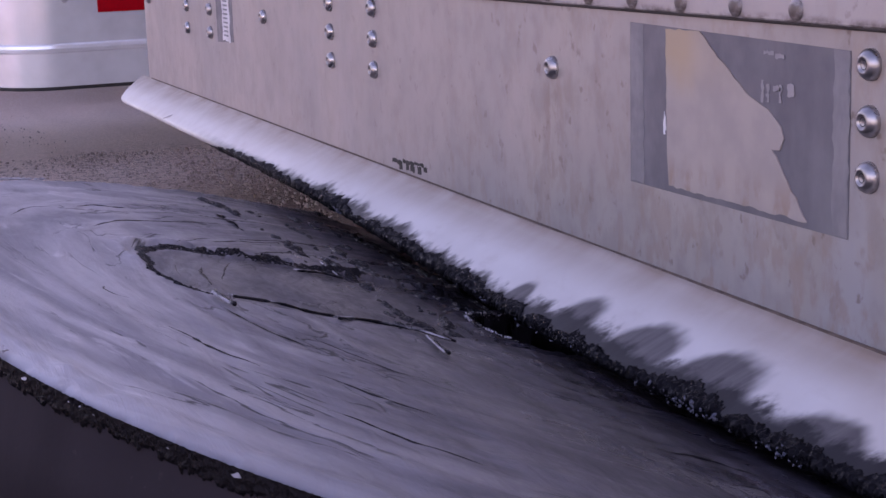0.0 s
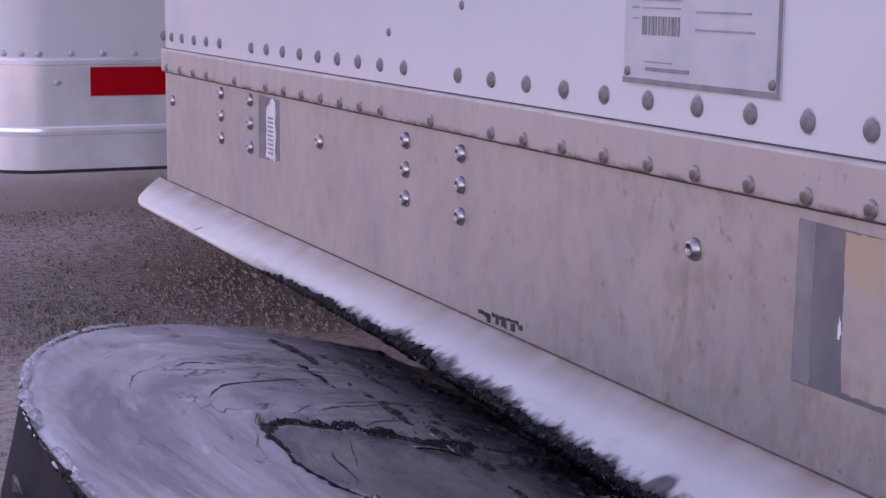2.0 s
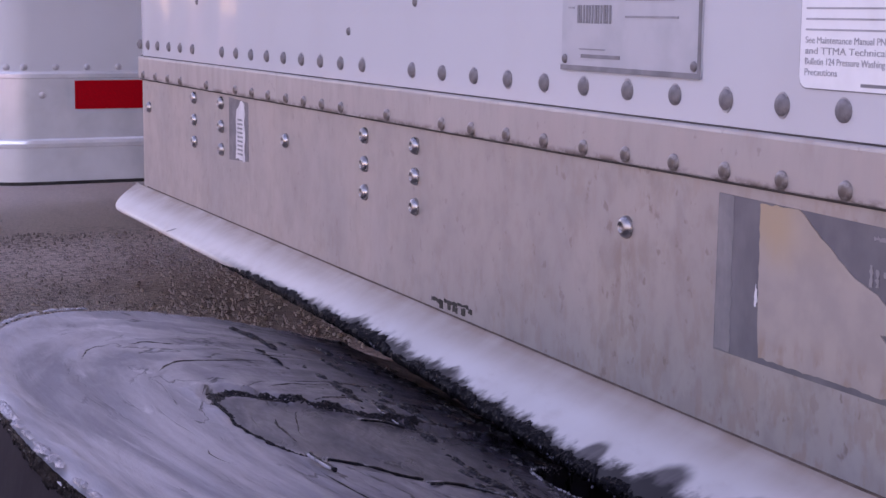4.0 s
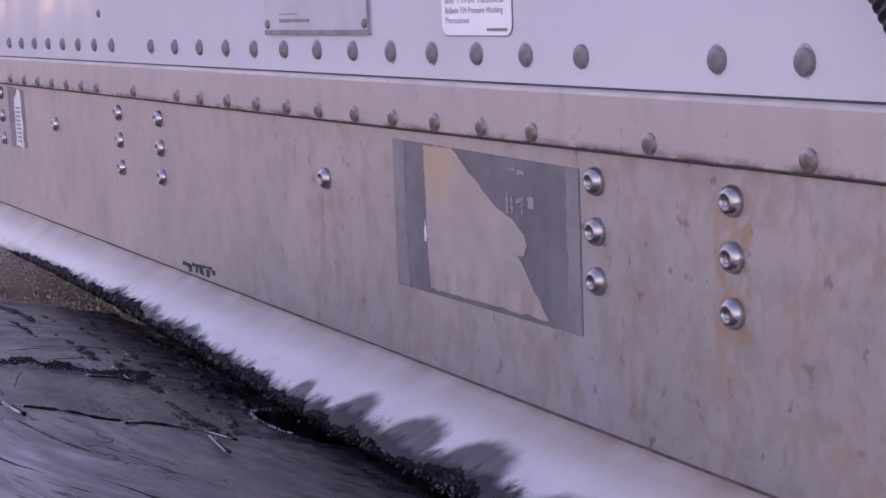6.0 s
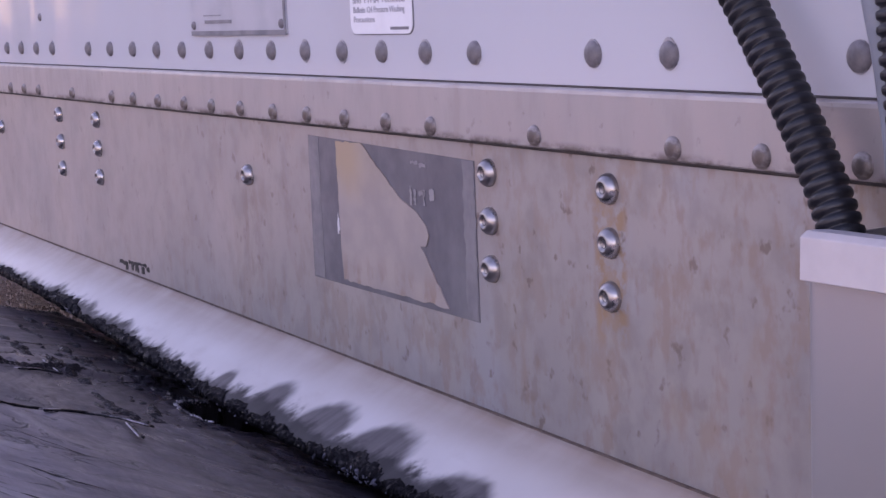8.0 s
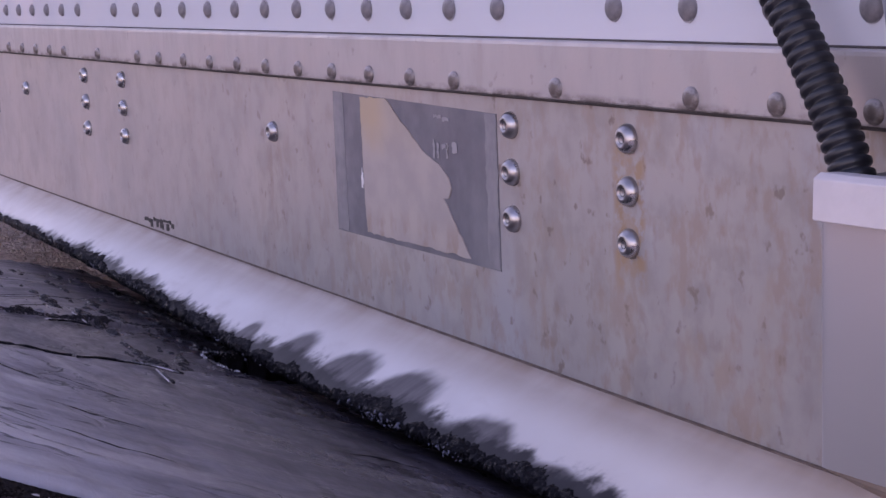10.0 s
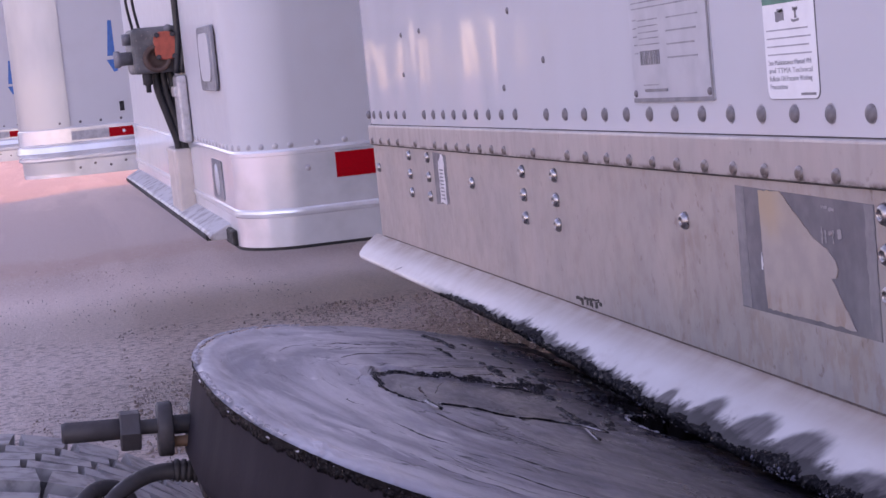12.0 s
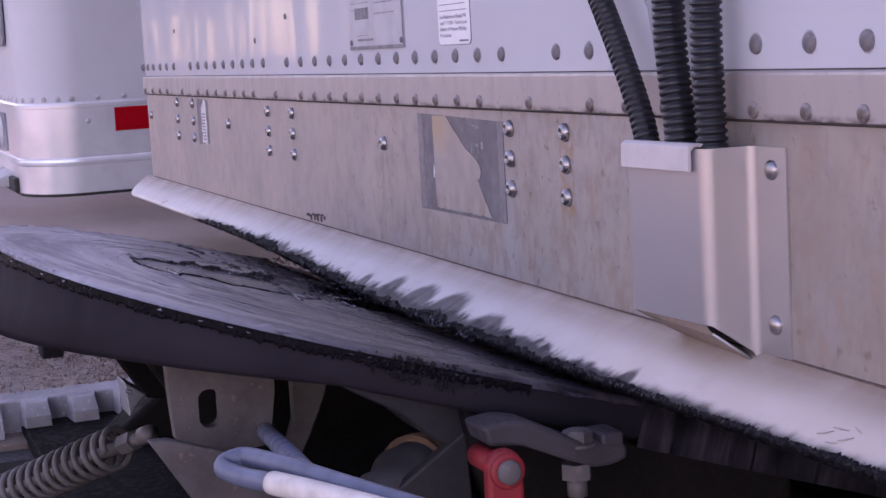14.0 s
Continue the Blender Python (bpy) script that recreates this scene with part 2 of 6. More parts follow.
def plate_steel():
    """The coupling plate's face: a grey film of old grease wiped in arcs, black and wet round the throat."""
    k = Nodes("greased_plate", rough=0.38, metal=0.0, spec=0.3)
    x, y = k.axis("X"), k.axis("Y")
    dx = k.math("MULTIPLY", k.math("SUBTRACT", x, 0.045), 0.86)
    r = k.math("SQRT", k.math("ADD", k.math("MULTIPLY", dx, dx), k.math("MULTIPLY", y, y)))
    turn = k.math("ARCTAN2", y, dx)
    comb = k.n("ShaderNodeCombineXYZ")
    k.put(k.math("MULTIPLY", r, 26.0), comb.inputs[0])
    k.put(k.math("MULTIPLY", turn, 1.5), comb.inputs[1])
    arcs = k.n("ShaderNodeTexNoise")
    arcs.inputs["Scale"].default_value, arcs.inputs["Detail"].default_value, arcs.inputs["Roughness"].default_value = 1.0, 4.0, 0.5
    arcs.inputs["Distortion"].default_value = 1.1
    k.t.links.new(comb.outputs[0], arcs.inputs["Vector"])
    arc = arcs.outputs["Fac"]
    fine_arc = k.noise_at(k.vector(k.math("MULTIPLY", r, 30.0), k.math("MULTIPLY", turn, 3.0)), 1.0, 5, 0.55, 2.2)
    crack = k.math("ABSOLUTE", k.math("SUBTRACT", k.noise_at(k.vector(k.math("MULTIPLY", r, 34.0), k.math("MULTIPLY", turn, 2.2), 5.0), 1.0, 4, 0.55, 0.7), 0.5))
    line = k.noise(17, 6, (0.3, 1.8, 0.3), 0.62, 1.4)
    fine = k.noise(150, 5, (0.45, 1.2, 0.3), 0.65, 0.8)
    blotch = k.noise(9, 4)
    # grease grows thicker and darker from the front edge towards the throat
    inward = k.math("ADD", k.math("ADD", y, k.math("MULTIPLY", x, 0.10)), k.math("MULTIPLY", k.math("SUBTRACT", blotch, 0.5), 0.10))
    mid = k.span(inward, -0.300, -0.150)
    wet = k.span(k.math("ADD", inward, k.math("MULTIPLY", k.math("SUBTRACT", line, 0.5), 0.14)), -0.215, -0.06)
    side = k.span(k.math("ADD", x, k.math("MULTIPLY", k.math("SUBTRACT", blotch, 0.5), 0.2)), -0.02, 0.26)
    film = k.mix(k.span(arc, 0.36, 0.62), (0.27, 0.25, 0.275), (0.46, 0.43, 0.46))
    film = k.mix(k.span(fine_arc, 0.58, 0.72, 0, 0.6), film, (0.72, 0.68, 0.70))
    film = k.mix(k.span(fine_arc, 0.42, 0.30, 0, 0.5), film, (0.26, 0.235, 0.255))
    grey = k.mix(k.span(fine_arc, 0.36, 0.66), (0.105, 0.094, 0.112), (0.235, 0.213, 0.238))
    base = k.mix(mid, film, grey)
    base = k.mix(k.math("MULTIPLY", k.math("MULTIPLY", side, mid), 0.30), base, (0.11, 0.098, 0.115))
    oil = k.mix(k.span(line, 0.40, 0.66), (0.024, 0.020, 0.027), (0.085, 0.074, 0.092))
    oil = k.mix(k.span(k.noise(30, 4, (0.22, 1.6, 0.3), 0.55, 0.6), 0.44, 0.34, 0, 0.9), oil, (0.010, 0.009, 0.011))
    base = k.mix(wet, base, oil)
    # the worn bay holds a darker film
    bu = k.math("DIVIDE", k.math("ADD", x, 0.020), 0.088)
    bv = k.math("DIVIDE", k.math("SUBTRACT", y, -0.110), 0.138)
    round_bay = k.math("ADD", k.math("POWER", k.math("ABSOLUTE", bu), 3.0), k.math("POWER", k.math("ABSOLUTE", k.math("MINIMUM", bv, 0.0)), 3.0))
    base = k.mix(k.span(k.math("ADD", round_bay, k.math("MULTIPLY", k.math("SUBTRACT", fine, 0.5), 0.35)), 1.05, 0.85, 0.0, 0.62), base, (0.040, 0.034, 0.044))
    # thin dark cracks where the film has been dragged
    cut = k.math("MULTIPLY", k.span(crack, 0.015, 0.004), k.math("MULTIPLY", k.span(k.noise(13, 3), 0.47, 0.60), k.span(inward, -0.35, -0.24, 0.25, 1.0)))
    base = k.mix(k.math("MULTIPLY", cut, 0.9), base, (0.010, 0.009, 0.012))
    k.color(base)
    k.rough(k.math("ADD", k.math("ADD", k.span(wet, 0, 1, 0.46, 0.34), k.span(arc, 0.35, 0.65, 0.10, -0.08)), k.math("MULTIPLY", k.math("SUBTRACT", fine, 0.5), 0.4)))
    k.put(k.span(wet, 0.2, 1, 0.4, 0.2), k.b.inputs["Specular IOR Level"])
    k.bump(fine, 0.08, 0.0015).bump(line, 0.3, 0.004).bump(arc, 0.5, 0.004).bump(fine_arc, 0.35, 0.0025).bump(cut, 0.6, -0.002)
    return k.m


def dirty_steel(name, tone=(0.085, 0.078, 0.082), rough=0.55, spec=0.4):
    k = Nodes(name, tone, rough, 0.0, spec)
    big, small = k.noise(11, 5), k.noise(140, 4)
    base = k.mix(k.span(big, 0.35, 0.7), tone, tuple(c * 0.45 for c in tone))
    base = k.mix(k.span(small, 0.58, 0.75, 0, 0.5), base, (tone[0] * 1.9, tone[1] * 1.6, tone[2] * 1.4))
    k.color(base).rough(k.span(small, 0.3, 0.7, rough * 0.8, min(1, rough * 1.35)))
    k.bump(small, 0.3, 0.0012).bump(big, 0.2, 0.002)
    return k.m


def bright_metal(name, tone=(0.62, 0.60, 0.60), rough=0.3, metal=0.9, brushed=(1, 1, 1)):
    k = Nodes(name, tone, rough, metal)
    a = k.noise(70, 4, brushed)
    k.color(k.mix(k.span(a, 0.35, 0.75), tone, tuple(c * 0.72 for c in tone)))
    k.rough(k.span(a, 0.3, 0.7, rough * 0.75, rough * 1.4))
    return k.m


def plain(name, tone, rough=0.5, metal=0.0, vary=0.25, scale=60, bump=0.15):
    k = Nodes(name, tone, rough, metal)
    a = k.noise(scale, 4)
    k.color(k.mix(k.span(a, 0.35, 0.7), tone, tuple(c * (1 - vary) for c in tone)))
    k.rough(k.span(a, 0.3, 0.7, rough * 0.85, min(1, rough * 1.2)))
    k.bump(k.noise(scale * 5, 3), bump, 0.0008)
    return k.m


def gravel_ground():
    """Dusty yard: pale compacted dust in bands, loose gravel between them."""
    k = Nodes("gravel_ground", rough=0.95, spec=0.15)
    big, mid = k.noise(0.35, 5), k.noise(1.7, 6, rough=0.65)
    lanes = k.noise(0.8, 4, (0.10, 1.3, 1), 0.6, 0.4)
    grain, speck = k.noise(42, 5, rough=0.75), k.noise(110, 3, rough=0.7)
    stone = k.cells(30)
    # colour raised near and lowered far, offsetting the trailers' shade
    base = k.mix(k.span(big, 0.35, 0.65), (0.86, 0.70, 0.635), (0.82, 0.67, 0.61))
    far_tone = k.span(k.math("ADD", k.axis("X"), k.math("MULTIPLY", lanes, 3.0)), -9.5, -12.5)
    base = k.mix(far_tone, base, (0.50, 0.39, 0.35))
    base = k.mix(k.span(lanes, 0.46, 0.62, 0, 0.5), base, (0.66, 0.52, 0.46))
    base = k.mix(k.span(grain, 0.50, 0.60, 0.0, 0.25), base, (0.32, 0.24, 0.215))
    base = k.mix(k.span(grain, 0.46, 0.36, 0.0, 0.6), base, (0.72, 0.64, 0.62))
    clods = k.noise(11, 6, rough=0.78)
    base = k.mix(k.span(clods, 0.54, 0.68, 0, 0.25), base, (0.38, 0.275, 0.235))
    base = k.mix(k.span(k.cells(48), 0.30, 0.62, 0, 0.12), base, (0.28, 0.20, 0.165))
    base = k.mix(k.span(clods, 0.42, 0.32, 0, 0.4), base, (0.72, 0.58, 0.51))
    base = k.mix(k.span(speck, 0.58, 0.70, 0, 0.5), base, (0.66, 0.58, 0.55))
    # browner ground towards larger y, fading out below x -7.6
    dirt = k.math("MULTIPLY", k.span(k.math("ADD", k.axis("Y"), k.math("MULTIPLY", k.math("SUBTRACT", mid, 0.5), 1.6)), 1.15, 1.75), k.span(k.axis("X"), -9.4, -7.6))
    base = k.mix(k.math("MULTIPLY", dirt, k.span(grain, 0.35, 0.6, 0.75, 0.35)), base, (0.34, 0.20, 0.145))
    rut = k.math("MULTIPLY", k.span(k.math("ABSOLUTE", k.math("ADD", k.axis("X"), k.math("ADD", 15.2, k.math("MULTIPLY", k.math("SUBTRACT", lanes, 0.5), 3.0)))), 1.3, 0.3), k.span(clods, 0.35, 0.6, 0.3, 0.6))
    base = k.mix(rut, base, (0.44, 0.30, 0.24))
    # coarse gravel where the lorries stand, fine dust beyond it
    coarse = k.span(k.math("ADD", k.axis("X"), k.math("MULTIPLY", k.math("SUBTRACT", mid, 0.5), 2.4)), -10.1, -9.2)
    lump = k.noise(24, 3, (1, 0.6, 1), 0.7)
    base = k.mix(k.math("MULTIPLY", coarse, k.span(lump, 0.50, 0.60, 0.0, 0.6)), base, (0.27, 0.205, 0.19))
    base = k.mix(k.math("MULTIPLY", coarse, k.span(lump, 0.44, 0.36, 0.0, 0.5)), base, (0.72, 0.63, 0.61))
    k.color(base)
    k.bump(clods, 0.5, 0.02).bump(grain, 0.9, 0.010).bump(stone, 0.4, 0.008)
    return k.m


def rubber(name="tyre_rubber"):
    k = Nodes(name, (0.03, 0.03, 0.032), 0.7)
    d = k.noise(35, 5)
    k.color(k.mix(k.span(d, 0.34, 0.56), (0.20, 0.185, 0.185), (0.36, 0.335, 0.33)))
    k.bump(k.noise(240, 3), 0.25, 0.001)
    return k.m


def lip_far_paint():
    k = Nodes("rubbed_white_lip", (0.5, 0.48, 0.49), 0.45)
    k.color(k.mix(k.span(k.noise(25, 4), 0.45, 0.65, 0, 0.8), (0.5, 0.48, 0.49), (0.22, 0.19, 0.185)))
    return k.m


def stainless():
    """Brushed stainless sheet, lightly hazed."""
    k = Nodes("stainless_guard", rough=0.30, metal=0.6)
    haze, brush = k.noise(6, 3), k.noise(160, 3, (1, 1, 0.03))
    k.color(k.mix(k.span(haze, 0.35, 0.65), (0.50, 0.465, 0.455), (0.43, 0.41, 0.415)))
    k.rough(k.math("ADD", k.span(haze, 0.3, 0.7, 0.27, 0.34), k.math("MULTIPLY", k.math("SUBTRACT", brush, 0.5), 0.02)))
    return k.m


def stained_backing():
    """Paper left from a torn decal: grey-pink, tea-coloured at its top, brown runs at its foot."""
    k = Nodes("decal_backing", rough=0.55)
    z, blot = k.axis("Z"), k.noise(70, 5, (1, 1, 0.5))
    base = k.mix(k.span(k.noise(35, 4), 0.35, 0.65), (0.375, 0.315, 0.29), (0.32, 0.27, 0.255))
    tea = k.math("MULTIPLY", k.span(k.math("ADD", z, k.math("MULTIPLY", blot, 0.02)), 1.330, 1.356), k.span(k.axis("X"), 0.172, 0.150, 0.3, 1.0))
    base = k.mix(k.math("MULTIPLY", tea, 0.85), base, (0.42, 0.30, 0.19))
    foot = k.math("MULTIPLY", k.span(z, 1.300, 1.281), k.span(blot, 0.48, 0.62))
    base = k.mix(k.math("MULTIPLY", foot, 0.7), base, (0.27, 0.175, 0.13))
    k.color(base)
    return k.m


def pebble_stone():
    """Loose yard stones: pinkish, grey and brown ones."""
    k = Nodes("yard_stone", rough=0.9, spec=0.2)
    base = k.mix(k.island(), (0.22, 0.170, 0.155), (0.42, 0.345, 0.32))
    k.color(k.mix(k.span(k.noise(120, 3), 0.4, 0.65, 0, 0.5), base, (0.40, 0.28, 0.23)))
    return k.m


def smeared_straw():
    """Pale stems half buried in black grease."""
    k = Nodes("smeared_straw", rough=0.45)
    k.color(k.mix(k.span(k.noise(110, 3), 0.40, 0.56), (0.03, 0.028, 0.032), (0.46, 0.43, 0.46)))
    k.bump(k.noise(300, 3), 0.3, 0.001)
    return k.m


def cast_rim():
    """Dark cast steel under a thin, even film of dust."""
    k = Nodes("dark_cast_rim", rough=0.65, spec=0.07)
    base = k.mix(k.span(k.noise(8, 4), 0.35, 0.7), (0.025, 0.021, 0.028), (0.018, 0.015, 0.020))
    base = k.mix(k.span(k.noise(300, 3), 0.66, 0.76, 0, 0.35), base, (0.05, 0.043, 0.046))
    k.color(base).bump(k.noise(160, 4), 0.18, 0.001)
    return k.m


def red_sheeting():
    """Red reflective tape: saturated, with a faint mesh of cells."""
    k = Nodes("red_reflective_tape", (0.5, 0.002, 0.006), 0.5, 0.0, 0.12)
    k.color(k.mix(k.span(k.cells(420), 0.1, 0.6), (0.52, 0.002, 0.006), (0.40, 0.002, 0.006)))
    return k.m


def decal(name, a, b, scale=50, rough=0.5):
    k = Nodes(name, a, rough)
    k.color(k.mix(k.span(k.noise(scale, 5, (1, 1, 0.4)), 0.35, 0.7), a, b))
    k.rough(k.span(k.noise(scale * 2, 3), 0.3, 0.7, rough * 0.8, rough * 1.3))
    k.bump(k.noise(300, 3), 0.08, 0.0005)
    return k.m


M = dict(
    skirt=skirt_steel(), rail=rail_metal(), sheet=white_sheet("white_front_sheet", (0.55, 0.55, 0.58), 0.08, 0.5), lip=lip_paint(), grease=grease(),
    plate=plate_steel(), casting=dirty_steel("dirty_cast_steel", (0.030, 0.027, 0.031)), under=dirty_steel("oily_dark_steel", (0.014, 0.012, 0.012), 0.8, 0.10),
    chassis=dirty_steel("black_frame_paint", (0.05, 0.048, 0.05), 0.6), bolt=bright_metal("bolt_steel", (0.42, 0.39, 0.39), 0.27, 0.95),
    rivet=plain("dirty_rivet", (0.26, 0.235, 0.245), 0.55, 0.25, 0.45, 120), rivet_white=bright_metal("painted_rivet", (0.55, 0.53, 0.55), 0.4, 0.2),
    chip=plain("bare_dark_chip", (0.03, 0.025, 0.022), 0.7), recess=plain("dark_socket", (0.07, 0.065, 0.065), 0.6), box=stainless(),
    clip=plain("pale_plastic_clip", (0.56, 0.51, 0.51), 0.42, 0, 0.08), conduit=plain("black_loom", (0.010, 0.010, 0.015), 0.42), pipe=plain("grey_tube", (0.21, 0.235, 0.27), 0.4),
    aged=decal("aged_decal", (0.115, 0.107, 0.123), (0.165, 0.155, 0.168), 40, 0.45), faint=plain("faint_print", (0.36, 0.36, 0.39), 0.5), backing=stained_backing(), scuff=decal("scuffed_decal", (0.30, 0.275, 0.28), (0.24, 0.225, 0.235), 60, 0.5),
    fade=decal("faded_decal_edge", (0.17, 0.158, 0.172), (0.24, 0.222, 0.228), 70, 0.5), smudge=decal("brown_smudge", (0.40, 0.34, 0.31), (0.50, 0.44, 0.40), 200, 0.5), paper=decal("white_paper", (0.70, 0.68, 0.70), (0.55, 0.52, 0.53), 60, 0.6), plate_alu=plain("placard_aluminium", (0.44, 0.445, 0.485), 0.4, 0.1, 0.12, 30, 0.0),
    pale_ink=plain("worn_grey_print", (0.27, 0.268, 0.295), 0.5), ink=plain("grey_ink", (0.20, 0.195, 0.215), 0.5), vinyl=plain("white_vinyl", (0.78, 0.78, 0.80), 0.35, 0, 0.06), green=plain("green_ink", (0.03, 0.20, 0.14), 0.4),
    red_tape=red_sheeting(), white_tape=plain("grey_reflective_tape", (0.42, 0.42, 0.45), 0.35),
    alu=bright_metal("polished_aluminium", (0.84, 0.84, 0.87), 0.18, 0.34, (0.1, 0.1, 0.1)), seal=plain("black_seal", (0.02, 0.018, 0.018), 0.7),
    far_white=white_sheet("trailer_white", (0.57, 0.57, 0.60), 0.36, 0.04), ground=gravel_ground(), rubber=rubber(), groove=plain("shaded_groove_rubber", (0.030, 0.028, 0.030), 0.85, 0, 0.4, 40),
    red=dirty_steel("red_painted_lever", (0.36, 0.028, 0.034), 0.45), blue=plain("blue_painted_handle", (0.12, 0.14, 0.21), 0.4), white_grip=plain("white_grip_tape", (0.70, 0.64, 0.60), 0.6),
    spring=dirty_steel("spring_steel", (0.15, 0.132, 0.13), 0.5), stud=dirty_steel("dark_stud_steel", (0.055, 0.050, 0.056), 0.55), straw=smeared_straw(), rust=dirty_steel("rusty_steel", (0.22, 0.12, 0.07), 0.7),
    blue_mark=plain("blue_lettering", (0.02, 0.16, 0.48), 0.4), orange=plain("orange_red_paint", (0.50, 0.09, 0.05), 0.45), grey_cast=dirty_steel("grey_casting", (0.26, 0.26, 0.29), 0.5), pale_guard=plain("pale_guard_metal", (0.58, 0.50, 0.46), 0.5, 0, 0.12, 20), valve_cast=dirty_steel("dark_valve_casting", (0.19, 0.19, 0.20), 0.5), rust_dark=dirty_steel("brown_port_steel", (0.10, 0.06, 0.05), 0.55),
    streak=decal("rivet_dirt", (0.30, 0.28, 0.29), (0.40, 0.38, 0.39), 160, 0.5),
    lip_far=lip_far_paint(), grey_arm=dirty_steel("worn_lever_steel", (0.065, 0.056, 0.064), 0.5), bead=grease("dull_grease", (0.010, 0.009, 0.010), 0.75, 0.15), clot=grease("clotted_grease", (0.0020, 0.0018, 0.0023), 0.18, 0.13), web=dirty_steel("dusty_web_steel", (0.15, 0.127, 0.125), 0.75), rim=cast_rim(), wet=grease("wet_glint_grease", (0.06, 0.06, 0.078), 0.14), pebble=pebble_stone(), flake=decal("pale_smear", (0.50, 0.47, 0.51), (0.26, 0.24, 0.265), 120, 0.45), rack=dirty_steel("dusty_rack_steel", (0.42, 0.40, 0.43), 0.5), brown=dirty_steel("dusty_brown_steel", (0.28, 0.21, 0.175), 0.8),
    post=bright_metal("dull_corner_post", (0.50, 0.49, 0.50), 0.38, 0.3, (0.05, 0.05, 0.02)), wall=plain("grey_reflection_wall", (0.30, 0.28, 0.27), 0.9, 0, 0.3, 3), crease=plain("brown_crease_shadow", (0.13, 0.085, 0.065), 0.8, 0, 0.4, 150), seam=plain("grimy_seam", (0.065, 0.052, 0.050), 0.8), foil=bright_metal("bare_aluminium_block", (0.55, 0.55, 0.60), 0.35, 0.8),
)


# ---- mesh helpers ----
def mesh_of(verts, faces, smooth=False, name="mesh"):
    me = bpy.data.meshes.new(name)
    me.from_pydata([tuple(v) for v in verts], [], [tuple(f) for f in faces])
    if smooth:
        me.polygons.foreach_set("use_smooth", [True] * len(me.polygons))
    me.update()
    return me


def done(bm, smooth=False):
    me = bpy.data.meshes.new("mesh")
    bmesh.ops.recalc_face_normals(bm, faces=bm.faces[:])
    bm.to_mesh(me)
    bm.free()
    if smooth:
        me.polygons.foreach_set("use_smooth", [True] * len(me.polygons))
    return me


def thing(name, at, label, category, group="", kind=""):
    ob = new(name)
    ob.empty_display_size = 0.05
    ob.location = at
    return tagged(ob, label, category, group, kind)


def part(name, me, material, parent, label="", m=None):
    """Links a mesh, given in the place's own metres, as one part."""
    ob = new(name, me)
    if not me.materials:
        me.materials.append(material)
    ob.parent = parent
    if parent is not None and parent.type == "EMPTY":
        ob.matrix_parent_inverse = Matrix.Translation(-Vector(parent.location))
    elif parent is not None and parent.matrix_basis != Matrix():
        ob.matrix_parent_inverse = parent.matrix_basis.inverted()
    if m is not None:
        ob.matrix_basis = m
    return tagged(ob, label) if label else ob


def box(x0, y0, z0, x1, y1, z1, bevel=0.0, seg=2):
    bm = bmesh.new()
    bmesh.ops.create_cube(bm, size=1)
    bmesh.ops.scale(bm, vec=(x1 - x0, y1 - y0, z1 - z0), verts=bm.verts)
    bmesh.ops.translate(bm, vec=((x0 + x1) / 2, (y0 + y1) / 2, (z0 + z1) / 2), verts=bm.verts)
    if bevel:
        bmesh.ops.bevel(bm, geom=bm.edges[:], offset=bevel, segments=seg, affect="EDGES", profile=0.5)
    return done(bm)


def prism(poly, axis, a, b, bevel=0.0, seg=2):
    """A polygon of 2D points, extruded along an axis from a to b."""
    def at(p, d):
        return {"x": (d, p[0], p[1]), "y": (p[0], d, p[1]), "z": (p[0], p[1], d)}[axis]
    bm = bmesh.new()
    lo, hi = [bm.verts.new(at(p, a)) for p in poly], [bm.verts.new(at(p, b)) for p in poly]
    n = len(poly)
    bm.faces.new(lo), bm.faces.new(hi[::-1])
    for i in range(n):
        bm.faces.new((lo[i], hi[i], hi[(i + 1) % n], lo[(i + 1) % n]))
    bmesh.ops.recalc_face_normals(bm, faces=bm.faces[:])
    if bevel:
        bmesh.ops.bevel(bm, geom=bm.edges[:], offset=bevel, segments=seg, affect="EDGES", profile=0.5)
    return done(bm)


def lathe(profile, n=20, axis=(0, -1, 0), at=(0, 0, 0), smooth=True):
    """Profile of (radius, distance along axis), spun about the axis."""
    turn = Vector((0, 0, 1)).rotation_difference(Vector(axis)).to_matrix()
    verts, faces = [], []
    for r, d in profile:
        for i in range(n):
            a = 2 * math.pi * i / n
            verts.append(turn @ Vector((r * math.cos(a), r * math.sin(a), d)) + Vector(at))
    for j in range(len(profile) - 1):
        for i in range(n):
            k = (i + 1) % n
            faces.append((j * n + i, j * n + k, (j + 1) * n + k, (j + 1) * n + i))
    faces.append(tuple(range(n))[::-1])
    faces.append(tuple((len(profile) - 1) * n + i for i in range(n)))
    return mesh_of(verts, faces, smooth)


def smooth_path(points, per=8):
    """Catmull-Rom through the points."""
    p = [Vector(q) for q in points]
    p = [2 * p[0] - p[1]] + p + [2 * p[-1] - p[-2]]
    out = []
    for i in range(1, len(p) - 2):
        for k in range(per):
            t = k / per
            a, b, c, d = p[i - 1 : i + 3]
            out.append(0.5 * (2 * b + (c - a) * t + (2 * a - 5 * b + 4 * c - d) * t * t + (3 * b - a - 3 * c + d) * t**3))
    return out + [p[-2]]


